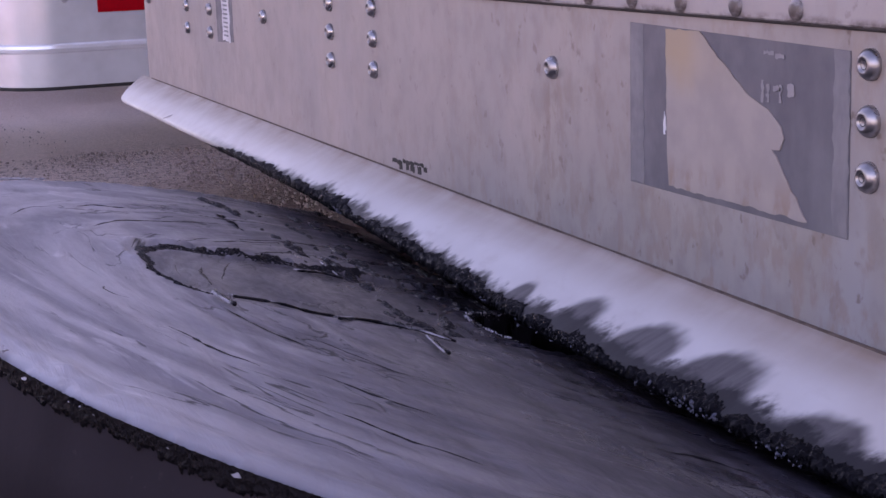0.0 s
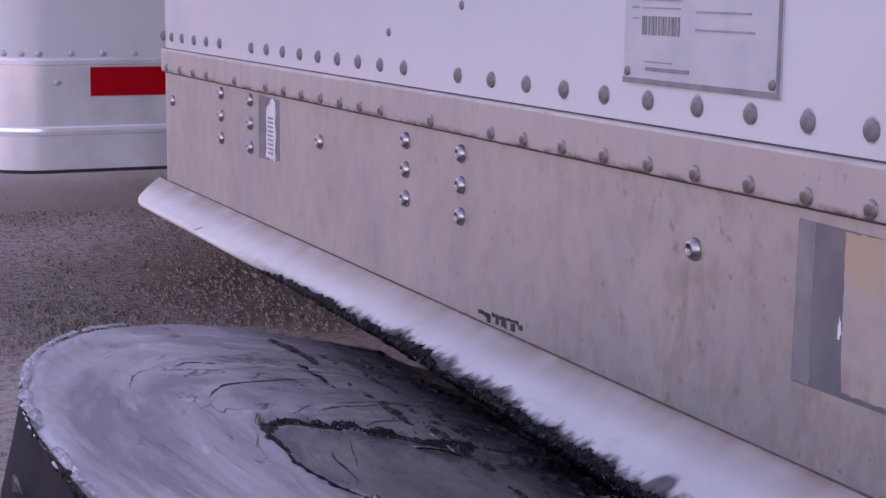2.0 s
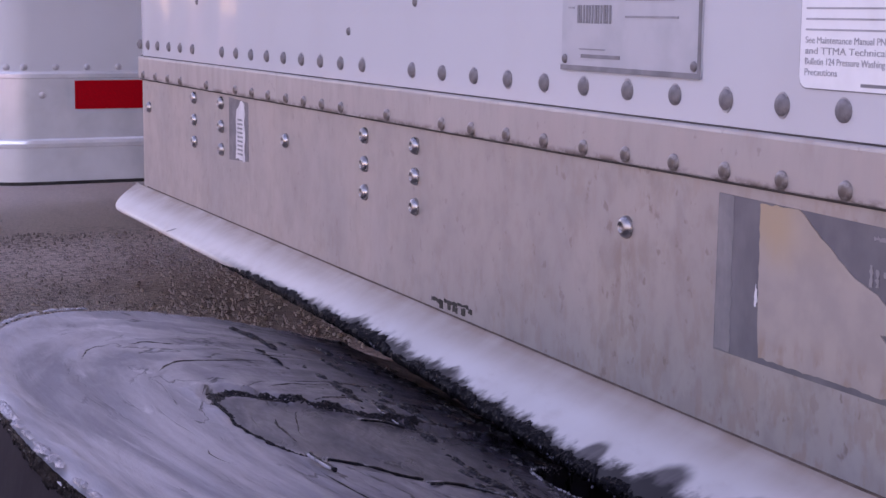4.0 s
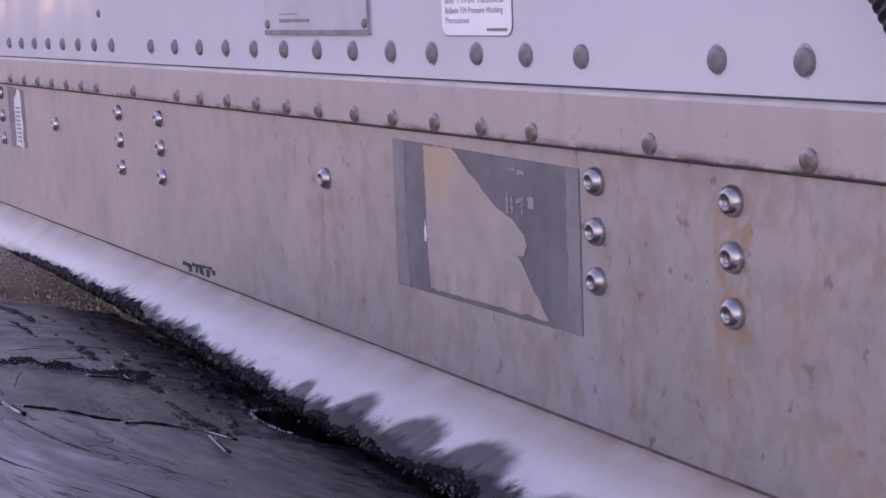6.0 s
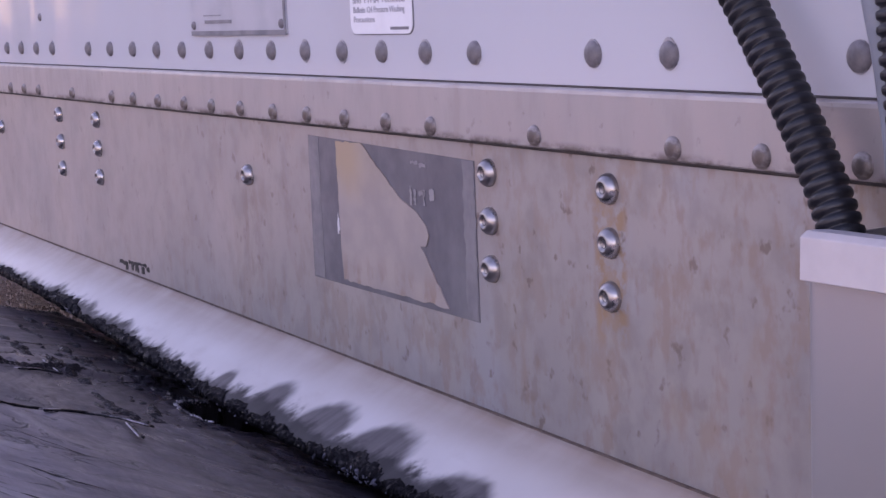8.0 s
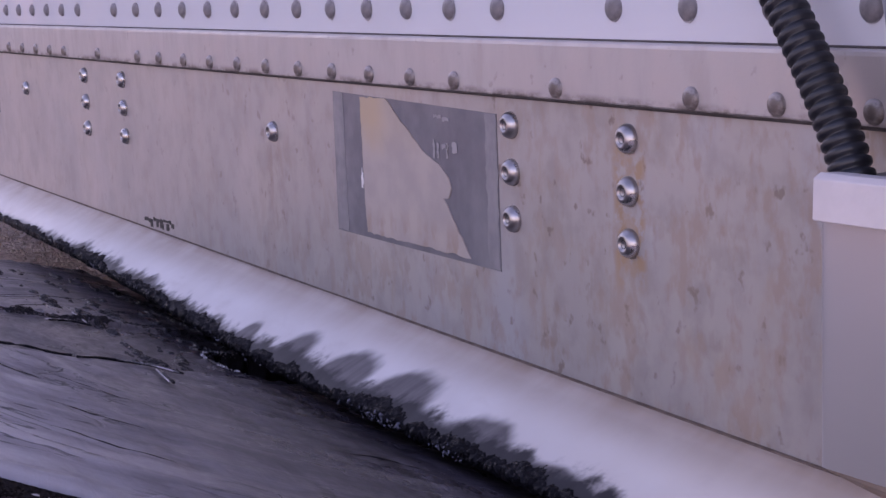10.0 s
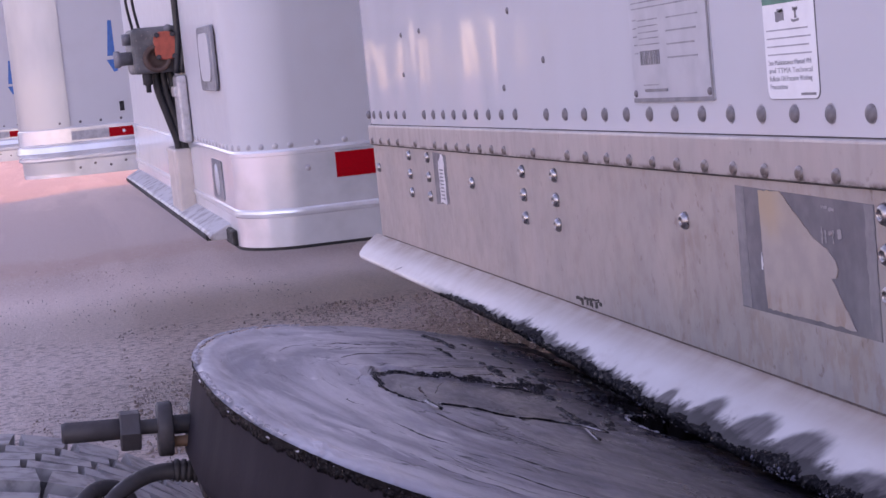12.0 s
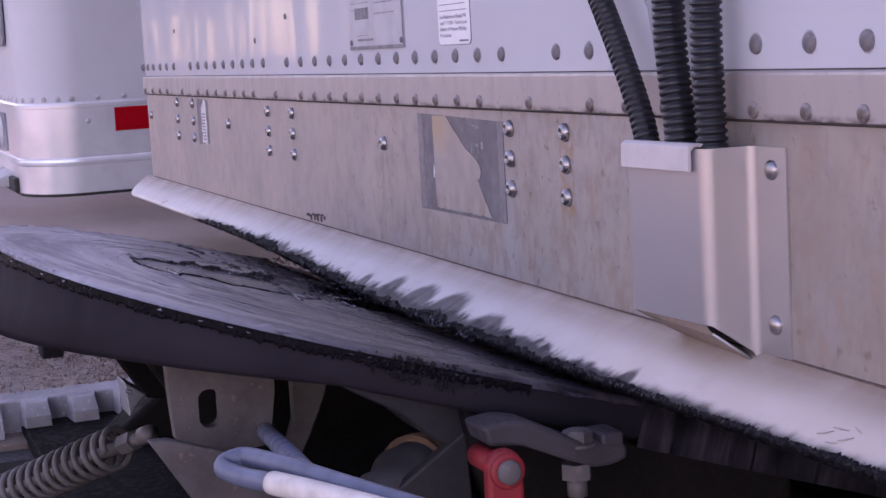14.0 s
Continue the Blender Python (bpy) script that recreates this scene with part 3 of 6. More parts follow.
def tube(path, radius, n=12, smooth=True):
    """A tube along the path; radius: a number, or one for each point."""
    path = [Vector(p) for p in path]
    rad = radius if isinstance(radius, list) else [radius] * len(path)
    side = None
    verts, faces = [], []
    for i, p in enumerate(path):
        t = (path[min(i + 1, len(path) - 1)] - path[max(i - 1, 0)]).normalized()
        if side is None:
            side = t.orthogonal().normalized()
        side = (side - t * side.dot(t)).normalized()
        up = t.cross(side)
        for k in range(n):
            a = 2 * math.pi * k / n
            verts.append(p + rad[i] * (math.cos(a) * side + math.sin(a) * up))
    for i in range(len(path) - 1):
        for k in range(n):
            j = (k + 1) % n
            faces.append((i * n + k, i * n + j, (i + 1) * n + j, (i + 1) * n + k))
    faces.append(tuple(range(n))[::-1])
    faces.append(tuple((len(path) - 1) * n + k for k in range(n)))
    return mesh_of(verts, faces, smooth)


def corrugated(points, radius, pitch=0.0045, depth=0.0013, n=14):
    """Split loom: rounded ribs along a smooth path."""
    line = smooth_path(points, 40)
    length = sum((b - a).length for a, b in zip(line, line[1:]))
    steps = int(length / pitch) * 6
    path, rad = [], []
    total, i, done_len = 0.0, 0, 0.0
    cum = [0.0]
    for a, b in zip(line, line[1:]):
        cum.append(cum[-1] + (b - a).length)
    for s in range(steps + 1):
        d = length * s / steps
        while i < len(cum) - 2 and cum[i + 1] < d:
            i += 1
        f = (d - cum[i]) / max(1e-9, cum[i + 1] - cum[i])
        path.append(line[i].lerp(line[i + 1], min(1, f)))
        w = (d / pitch) % 1.0
        rad.append(radius - depth * (1 if w > 0.62 else max(0.0, 0.25 * (2 * w / 0.62 - 1) ** 4)))
    return tube(path, rad, n)


def crust(cols, rows, place, height, seed, jitter=0.0004, smooth=False):
    """A crumbly layer on a surface: place(i, j) gives point and outward direction, height(i, j) its thickness."""
    rnd = random.Random(seed)
    verts, faces, keep = [], [], []
    for i in range(cols + 1):
        for j in range(rows + 1):
            p, out = place(i / cols, j / rows)
            h = height(i / cols, j / rows)
            keep.append(h > 0)
            h = h + rnd.uniform(-1, 1) * min(jitter, h) if h > 0 else -0.0008
            shake = Vector((rnd.uniform(-1, 1), rnd.uniform(-1, 1), rnd.uniform(-1, 1))) * jitter * 0.5
            verts.append(Vector(p) + Vector(out) * h + shake * (1 if h > 0 else 0))
    n = rows + 1
    for i in range(cols):
        for j in range(rows):
            f = (i * n + j, i * n + j + 1, (i + 1) * n + j + 1, (i + 1) * n + j)
            if any(keep[k] for k in f):
                faces.append(f[:3])
                faces.append((f[0], f[2], f[3]))
    return mesh_of(verts, faces, smooth)


def swept(outline, profile, smooth=False):
    """A profile of (outward, z) carried along a line of (x, y) points that runs with its outside on the right."""
    verts, faces = [], []
    m = len(outline)
    for i in range(m):
        a, b = Vector(outline[max(i - 1, 0)]), Vector(outline[min(i + 1, m - 1)])
        t = (b - a).normalized()
        out = Vector((t.y, -t.x))
        for o, z in profile:
            p = Vector(outline[i]) + out * o
            verts.append((p.x, p.y, z))
    n = len(profile)
    for i in range(m - 1):
        for j in range(n):
            k = (j + 1) % n
            faces.append((i * n + j, (i + 1) * n + j, (i + 1) * n + k, i * n + k))
    faces.append(tuple(range(n)))
    faces.append(tuple((m - 1) * n + j for j in range(n))[::-1])
    return mesh_of(verts, faces, smooth)


def front_line(xl, xr, y, r, back, n=26):
    """The plan of a trailer's front: down its left side, round both corners, up its right side."""
    out = [(xl, y + back), (xl, y + back * 0.5), (xl, y + r + 0.3)]
    out += [(xl + r - r * math.cos(a), y + r - r * math.sin(a)) for a in [math.pi / 2 * i / n for i in range(n + 1)]]
    out += [(xl + r + (xr - xl - 2 * r) * i / 24, y) for i in range(1, 24)]
    out += [(xr - r + r * math.sin(a), y + r - r * math.cos(a)) for a in [math.pi / 2 * i / n for i in range(n + 1)]]
    return out + [(xr, y + r + 0.3), (xr, y + back * 0.5), (xr, y + back)]


def ground_grid():
    bm = bmesh.new()
    n = 60
    line = [math.copysign(abs(t) ** 3.2 * 3000, t) for t in [-1 + 2 * i / n for i in range(n + 1)]]
    grid = [[bm.verts.new((x - 3, y, 0.02 * noise.noise((x * 0.3, y * 0.3, 0)) if abs(x) < 60 and abs(y) < 60 else 0.0)) for x in line] for y in line]
    for j in range(n):
        for i in range(n):
            bm.faces.new((grid[j][i], grid[j][i + 1], grid[j + 1][i + 1], grid[j + 1][i]))
    return done(bm, True)



# ---- ground ----
# unseen wall added beyond the view, only to shape the sheet's reflections
WALL_RUNS = ((-45, -11.2, -0.05), (-11.2, -10.55, 2.9), (-10.55, -8.6, -0.05), (-8.6, -8.25, 2.5), (-8.25, -5, -0.05))
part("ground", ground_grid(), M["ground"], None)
tagged(bpy.data.objects["ground"], "dusty brown gravel yard, rutted by tyres", "ground", kind="structure")

for y0, y1, z0 in WALL_RUNS:
    tagged(part("reflection_wall", box(-40.3, y0, z0, -40, y1, 5.0), M["wall"], None), "unseen grey wall with openings, added for the sheet's reflections", "wall", kind="structure")

# ---- the trailer in front of the camera ----
XL, XR, R = -1.262, 1.262, 0.14
trailer = thing("semi_trailer", (0, 0, 0), "white semi-trailer with riveted front and grimy metal kick panel", "trailer")
LINE = front_line(XL, XR, 0.0, R, 12.5)


def head_bolt():
    """Dome-headed lock bolt with a flange and a hollow end."""
    return lathe([(0.0066, -0.002), (0.0066, 0.0010), (0.0064, 0.0017), (0.0059, 0.0027), (0.0051, 0.0036), (0.0042, 0.0043), (0.0034, 0.0046), (0.0029, 0.0045), (0.0026, 0.0038)], 22)


def bolt_core():
    return lathe([(0.00255, 0.0030), (0.00250, 0.0037), (0.0017, 0.0039), (0.0014, 0.0030), (0.0005, 0.0029)], 12)


def rivet_head(r=0.0056, h=0.0030, n=16):
    return lathe([(r, -0.002), (r, 0.0003)] + [(r * math.cos(a), 0.0003 + h * math.sin(a)) for a in (0.25, 0.55, 0.85, 1.15, 1.4)], n)


def at_wall(x, z, y=0.0):
    return Matrix.Translation((x, y, z))


def flat(poly, y, thick=0.0005):
    return prism(poly, "y", y, y - thick)


# upper sheets, rail, kick panel, roof and floor
part("front_sheet", swept([p for p in LINE], [(0.0, 1.3895), (0.0, 4.05), (-0.03, 4.05), (-0.03, 1.3895)]), M["sheet"], trailer, "glossy white sheet")
part("kick_panel", swept([p for p in LINE], [(0.0, 1.2342), (0.0, 1.3895), (-0.03, 1.3895), (-0.03, 1.2342)]), M["skirt"], trailer, "dull scuffed metal kick panel with rust runs")
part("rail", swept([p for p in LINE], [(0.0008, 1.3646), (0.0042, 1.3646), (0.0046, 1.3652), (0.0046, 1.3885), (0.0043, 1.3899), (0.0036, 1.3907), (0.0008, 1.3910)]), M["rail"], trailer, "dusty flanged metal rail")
# solid strip drawn for the shadow line and crud under the rail
part("rail_shadow_strip", swept([p for p in LINE], [(0.0003, 1.3627), (0.0028, 1.3634), (0.0038, 1.3641), (0.0036, 1.3648), (0.0003, 1.3648)]), M["seam"], trailer)
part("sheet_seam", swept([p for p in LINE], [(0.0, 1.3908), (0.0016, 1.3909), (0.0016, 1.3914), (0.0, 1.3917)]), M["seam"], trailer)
part("roof", prism([(x, y) for x, y in LINE], "z", 4.05, 4.10), M["far_white"], trailer)
part("floor", box(XL + 0.03, 0.05, 1.205, XR - 0.03, 12.5, 1.232), M["under"], trailer)
part("rear_wall", box(XL, 12.5, 1.20, XR, 12.53, 4.05), M["far_white"], trailer)

# coupler lip with a rounded end
def lip_reach(x):
    """How far the lip stands out; a little further at its middle."""
    return 0.0355 + 0.012 * math.exp(-(((x - 0.12) / (0.33 if x < 0.12 else 0.62)) ** 2))


def lip_profile(x, k=1.0):
    """The bent plate in section: crease, slope, blunt edge, underside."""
    w = lip_reach(x) * k
    slope = [(-0.0015, 1.2352)] + [(-w * t, 1.2352 - 0.665 * w * t + 0.0016 * k * math.sin(math.pi * t)) for t in (0.08, 0.2, 0.35, 0.5, 0.65, 0.8, 0.9, 0.97)]
    ze = 1.2352 - 0.665 * w
    edge = [(-w - 0.0004, ze - 0.0006), (-w - 0.0008, ze - 0.0022), (-w - 0.0002, ze - 0.0042), (-w + 0.0018, ze - 0.0056), (-w + 0.006, ze - 0.0062)]
    return [(0.0, 1.2350)] + slope + edge + [(0.012, 1.1975), (0.06, 1.1965), (0.30, 1.1962)]


def lip_mesh():
    xs = [-1.1725 + 0.0895 * (i / 18) ** 2 for i in range(18)] + [-1.083 + 2.16 * i / 260 for i in range(261)] + [1.08 + 0.089 * (1 - (1 - i / 18) ** 2) for i in range(1, 19)]
    verts, faces = [], []
    for x in xs:
        e = max(0.0, (abs(x) - 1.095) / 0.078)
        k = max(0.05, math.sqrt(max(0.0, 1 - min(1, e) ** 5)))
        for y, z in lip_profile(x, k):
            verts.append((x, y, z + 0.0005 * noise.noise((x * 6, 0, 3))))
    n = len(lip_profile(0.0))
    for i in range(len(xs) - 1):
        for j in range(n - 1):
            faces.append((i * n + j, i * n + j + 1, (i + 1) * n + j + 1, (i + 1) * n + j))
    return mesh_of(verts, faces, True)


part("coupler_lip", lip_mesh(), M["lip"], trailer, "white enamelled steel lip smeared with black grease")
# unseen beams added to block light from behind and keep the gap dark
part("blocking_beam", box(-1.12, 0.62, 0.98, 1.12, 0.70, 1.20), M["under"], trailer)
part("blocking_side_beam", box(1.02, 0.06, 0.98, 1.10, 0.62, 1.19), M["under"], trailer)
part("coupler_plate", box(-1.10, 0.02, 1.19, 1.10, 1.3, 1.2335), M["under"], trailer)

# raised brown strip that draws the crease's shadow line
part("crease_shadow_strip", swept([(-1.12 + 2.24 * i / 40, 0.0) for i in range(41)], [(0.0002, 1.2343), (0.0016, 1.2346), (0.0014, 1.2356), (0.0002, 1.2360)]), M["crease"], trailer)

# bolts: columns of three and single ones
BOLT, CORE = head_bolt(), bolt_core()
spots = [(x, z) for x in (-0.401, -0.299, 0.2962, 0.3922, 0.784, 0.885) for z in (1.350, 1.3275, 1.305)]
spots += [(x, z) for x in (-0.904, -0.802) for z in (1.3535, 1.3300, 1.3065)]
spots += [(0.0055, 1.3283), (-0.597, 1.3310), (-1.104, 1.332)]
for x, z in spots:
    b = part("lock_bolt", BOLT, M["bolt"], trailer, m=at_wall(x, z) @ Matrix.Rotation(x * 40, 4, "Y"))
    part("pin", CORE, M["recess"], b, m=at_wall(x, z))

RIVET = rivet_head()
UPPER = [-1.149, -1.106, -1.060, -1.009, -0.960, -0.909] + [-0.798 + 0.0489 * i for i in range(9)] + [-0.3065, -0.252, -0.1995, -0.148, -0.0975, -0.0475, 0.003, 0.0525, 0.1005, 0.148, 0.1945, 0.241, 0.288] + [0.384, 0.435, 0.486, 0.537, 0.588, 0.639, 0.690, 0.739, 0.788, 0.838, 0.888]
LOWER = [-1.113, -1.055, -0.999, -0.945, -0.841, -0.738, -0.684, -0.634, -0.583, -0.535, -0.489, -0.443, -0.344, -0.242, -0.193, -0.140, -0.088, -0.038, 0.010, 0.060, 0.108, 0.156, 0.204, 0.251, 0.344, 0.442, 0.493, 0.543, 0.593, 0.642, 0.692, 0.741, 0.790, 0.839]
rnd = random.Random(9)
for x in UPPER:
    top, low, w = rnd.uniform(0.0054, 0.0068), rnd.uniform(0.0054, 0.0066), rnd.uniform(0.0048, 0.0055)
    ring = [2 * math.pi * k / 18 for k in range(18)]
    part("dirt_streak", flat([(x + w * math.cos(a), 1.4049 + (top if math.sin(a) > 0 else low) * math.sin(a)) for a in ring], -0.0004, 0.0004), M["streak"], trailer)
    part("rivet", RIVET, M["rivet"], trailer, m=at_wall(x, 1.4049))
RAIL_RIVET = rivet_head(0.0047, 0.0026)
for x in LOWER:
    part("rail_rivet", RAIL_RIVET, M["rail"], trailer, m=at_wall(x, 1.3698, -0.0046))
SMALL = rivet_head(0.0034, 0.0018, 12)
for x, z in ((-0.884, 1.504), (-0.783, 1.504), (-0.89, 1.455), (-0.403, 1.504), (-0.302, 1.454), (-0.438, 1.431)):
    part("small_rivet", SMALL, M["rivet"], trailer, m=at_wall(x, z))


# old decal with its torn face, the paper strip, placard and label
def torn(points, seed, amount=0.0012, step=0.004):
    """A polygon whose long edges are frayed."""
    rnd = random.Random(seed)
    out = []
    for (x0, z0), (x1, z1) in zip(points, points[1:] + points[:1]):
        n = max(1, int(math.hypot(x1 - x0, z1 - z0) / step))
        for i in range(n):
            t = i / n
            j = amount if i else 0.0
            out.append((x0 + (x1 - x0) * t + rnd.uniform(-j, j), z0 + (z1 - z0) * t + rnd.uniform(-j, j)))
    return out


part("old_decal", flat([(0.096, 1.2762), (0.283, 1.2772), (0.283, 1.3545), (0.097, 1.3577)], 0.0002), M["aged"], trailer, "faded grey decal, half torn away")
part("decal_border", flat(torn([(0.0965, 1.2768), (0.1105, 1.2768), (0.1110, 1.3570), (0.0975, 1.3572)], 32, 0.0009, 0.004), -0.0003, 0.0002), M["fade"], trailer)
part("decal_border", flat(torn([(0.2720, 1.2776), (0.2826, 1.2776), (0.2826, 1.3542), (0.2715, 1.3548)], 31, 0.0009, 0.004), -0.0003, 0.0002), M["fade"], trailer)
tear = [(0.1340, 1.3560), (0.1650, 1.3566), (0.1790, 1.3480), (0.1960, 1.3370), (0.2087, 1.3300), (0.2240, 1.3255), (0.2340, 1.3190), (0.2365, 1.3140), (0.2335, 1.3085), (0.2275, 1.3078), (0.2400, 1.2950), (0.2545, 1.2800), (0.1367, 1.2795), (0.1350, 1.3000)]
part("torn_backing", flat(torn(tear, 3, 0.0006), -0.0004, 0.0006), M["backing"], trailer, "tan paper backing of the torn decal")
for i, (x, z, w, h) in enumerate([(0.2180, 1.3330, 0.002, 0.010), (0.2225, 1.3325, 0.002, 0.008), (0.2275, 1.3350, 0.006, 0.002), (0.2320, 1.3330, 0.002, 0.008), (0.2385, 1.3350, 0.005, 0.005), (0.2200, 1.3500, 0.008, 0.002), (0.2290, 1.3490, 0.007, 0.002)]):
    part("scuff", flat(torn([(x, z - h / 2), (x + w, z - h / 2), (x + w, z + h / 2), (x, z + h / 2)], i, 0.0009, 0.0015), -0.0005, 0.0002), M["scuff"], trailer)
part("paper_tag", flat(torn([(0.1318, 1.3045), (0.1336, 1.3045), (0.1340, 1.3130), (0.1328, 1.3160)], 8, 0.0008, 0.0015), -0.0008, 0.0003), M["paper"], trailer)
part("tape_strip", flat([(-0.776, 1.2985), (-0.712, 1.3015), (-0.712, 1.3585), (-0.776, 1.3610)], 0.0002), M["aged"], trailer, "grey tape strip")
part("torn_label", flat(torn([(-0.752, 1.3010), (-0.722, 1.3010), (-0.722, 1.3560), (-0.735, 1.3590), (-0.748, 1.3500)], 5, 0.0018, 0.005), -0.0005, 0.0005), M["paper"], trailer, "torn white label")
for i in range(9):
    z = 1.306 + 0.0042 * i
    part("text_bar", flat([(-0.745, z), (-0.728, z), (-0.728, z + 0.0018), (-0.745, z + 0.0018)], -0.0011, 0.0001), M["ink"], trailer)
chip = random.Random(11)
for x, z, w, h in ((-0.268, 1.2405, 0.020, 0.0028), (-0.246, 1.2428, 0.022, 0.0026), (-0.223, 1.2440, 0.018, 0.0022), (-0.254, 1.2372, 0.006, 0.0040), (-0.240, 1.2385, 0.005, 0.0046), (-0.231, 1.2382, 0.008, 0.0042), (-0.217, 1.2386, 0.007, 0.0050), (-0.205, 1.2415, 0.006, 0.0030)):
    part("paint_chip", flat(torn([(x, z), (x + w, z), (x + w, z + h), (x, z + h)], int(-x * 1000), 0.0007, 0.002), 0.0002, 0.0005), M["chip"], trailer)

placard = part("placard", box(-0.0745, -0.0012, 1.4145, 0.0775, 0.0005, 1.545, 0.0004, 1), M["plate_alu"], trailer, "engraved aluminium data placard")
part("placard_edge", box(-0.0745, -0.0017, 1.4139, 0.0775, -0.0013, 1.4170), M["ink"], placard)
part("placard_edge", box(0.0748, -0.0017, 1.4170, 0.0775, -0.0013, 1.545), M["ink"], placard)
for x in (-0.0695, 0.0715):
    part("placard_rivet", rivet_head(0.0028, 0.0014, 12), M["rivet"], placard, m=at_wall(x, 1.4205, -0.0014))
bars = [(-0.055 + 0.0034 * i, 1.4415, 0.0018 if i % 3 else 0.0024, 0.0105) for i in range(12)]
bars += [(-0.055, 1.4560 + 0.0045 * i, 0.040, 0.0009) for i in range(5)] + [(0.000, 1.4450 + 0.0095 * i, 0.055 - 0.004 * (i % 2), 0.0012) for i in range(3)]
bars += [(-0.066, 1.4830 + 0.0042 * i, 0.128 - 0.011 * (i % 3), 0.0010) for i in range(12)] + [(-0.066, 1.4500 + 0.0062 * i, 0.007, 0.0010) for i in range(5)] + [(0.002, 1.4735, 0.058, 0.0010)] + [(-0.050, 1.4215, 0.045, 0.0022), (-0.052, 1.4262, 0.030, 0.0008)]
for x, z, w, h in bars:
    part("text_bar", box(x, -0.0016, z, x + w, -0.0013, z + h), M["ink"] if h > 0.002 else M["pale_ink"], placard)


def rounded_rect(x0, z0, x1, z1, r, n=5):
    out = []
    for cx, cz, a0 in ((x1 - r, z0 + r, -90), (x1 - r, z1 - r, 0), (x0 + r, z1 - r, 90), (x0 + r, z0 + r, 180)):
        out += [(cx + r * math.cos(radians(a0 + 90 * i / n)), cz + r * math.sin(radians(a0 + 90 * i / n))) for i in range(n + 1)]
    return out


label = part("care_label", flat(rounded_rect(0.1600, 1.4134, 0.2300, 1.500, 0.006), 0.0002, 0.0006), M["ink"], trailer, "white care label with a dark rounded border")
part("label_face", flat(rounded_rect(0.1606, 1.4140, 0.2294, 1.4994, 0.0055), -0.0005, 0.0002), M["vinyl"], label)
part("label_header", flat([(0.1612, 1.4715), (0.2288, 1.4715), (0.2288, 1.494), (0.1612, 1.494)], -0.0008, 0.0002), M["green"], label)


def lettering(text, x, z, size, width, parent):
    cu = bpy.data.curves.new("text", "FONT")
    cu.body, cu.size, cu.extrude = text, size, 0.00008
    ob = new("text", cu)
    me = bpy.data.meshes.new_from_object(ob)
    bpy.data.objects.remove(ob)
    wide = max(v.co.x for v in me.vertices) - min(v.co.x for v in me.vertices)
    me.transform(Matrix.Translation((x, -0.00085, z)) @ Matrix.Rotation(math.pi / 2, 4, "X") @ Matrix.Diagonal((width / wide, 1, 1, 1)))
    part("lettering", me, M["faint"], parent)


for i, (words, w) in enumerate([("Precautions", 0.024), ("Bulletin 124 Pressure Washing", 0.057), ("and TTMA Technical", 0.058), ("See Maintenance Manual PN", 0.057)]):
    lettering(words, 0.1645, 1.4200 + 0.0049 * i, 0.0045, w, label)
for i in range(4):
    part("text_bar", flat([(0.1645, 1.4405 + 0.0049 * i), (0.2235 - 0.003 * (i % 2), 1.4405 + 0.0049 * i), (0.2235 - 0.003 * (i % 2), 1.4414 + 0.0049 * i), (0.1645, 1.4414 + 0.0049 * i)], -0.0008, 0.0001), M["faint"], label)
part("text_bar", flat([(0.206, 1.4160), (0.2255, 1.4160), (0.2255, 1.4175), (0.206, 1.4175)], -0.0008, 0.0001), M["ink"], label)
for x, z, w, h in ((0.178, 1.4610, 0.012, 0.006), (0.181, 1.4665, 0.008, 0.002), (0.200, 1.4600, 0.010, 0.0016), (0.204, 1.4616, 0.003, 0.006), (0.202, 1.4665, 0.007, 0.002)):
    part("pictogram", flat(torn([(x, z), (x + w, z), (x + w, z + h), (x, z + h)], 4, 0.0008, 0.003), -0.0008, 0.0001), M["ink"], label)



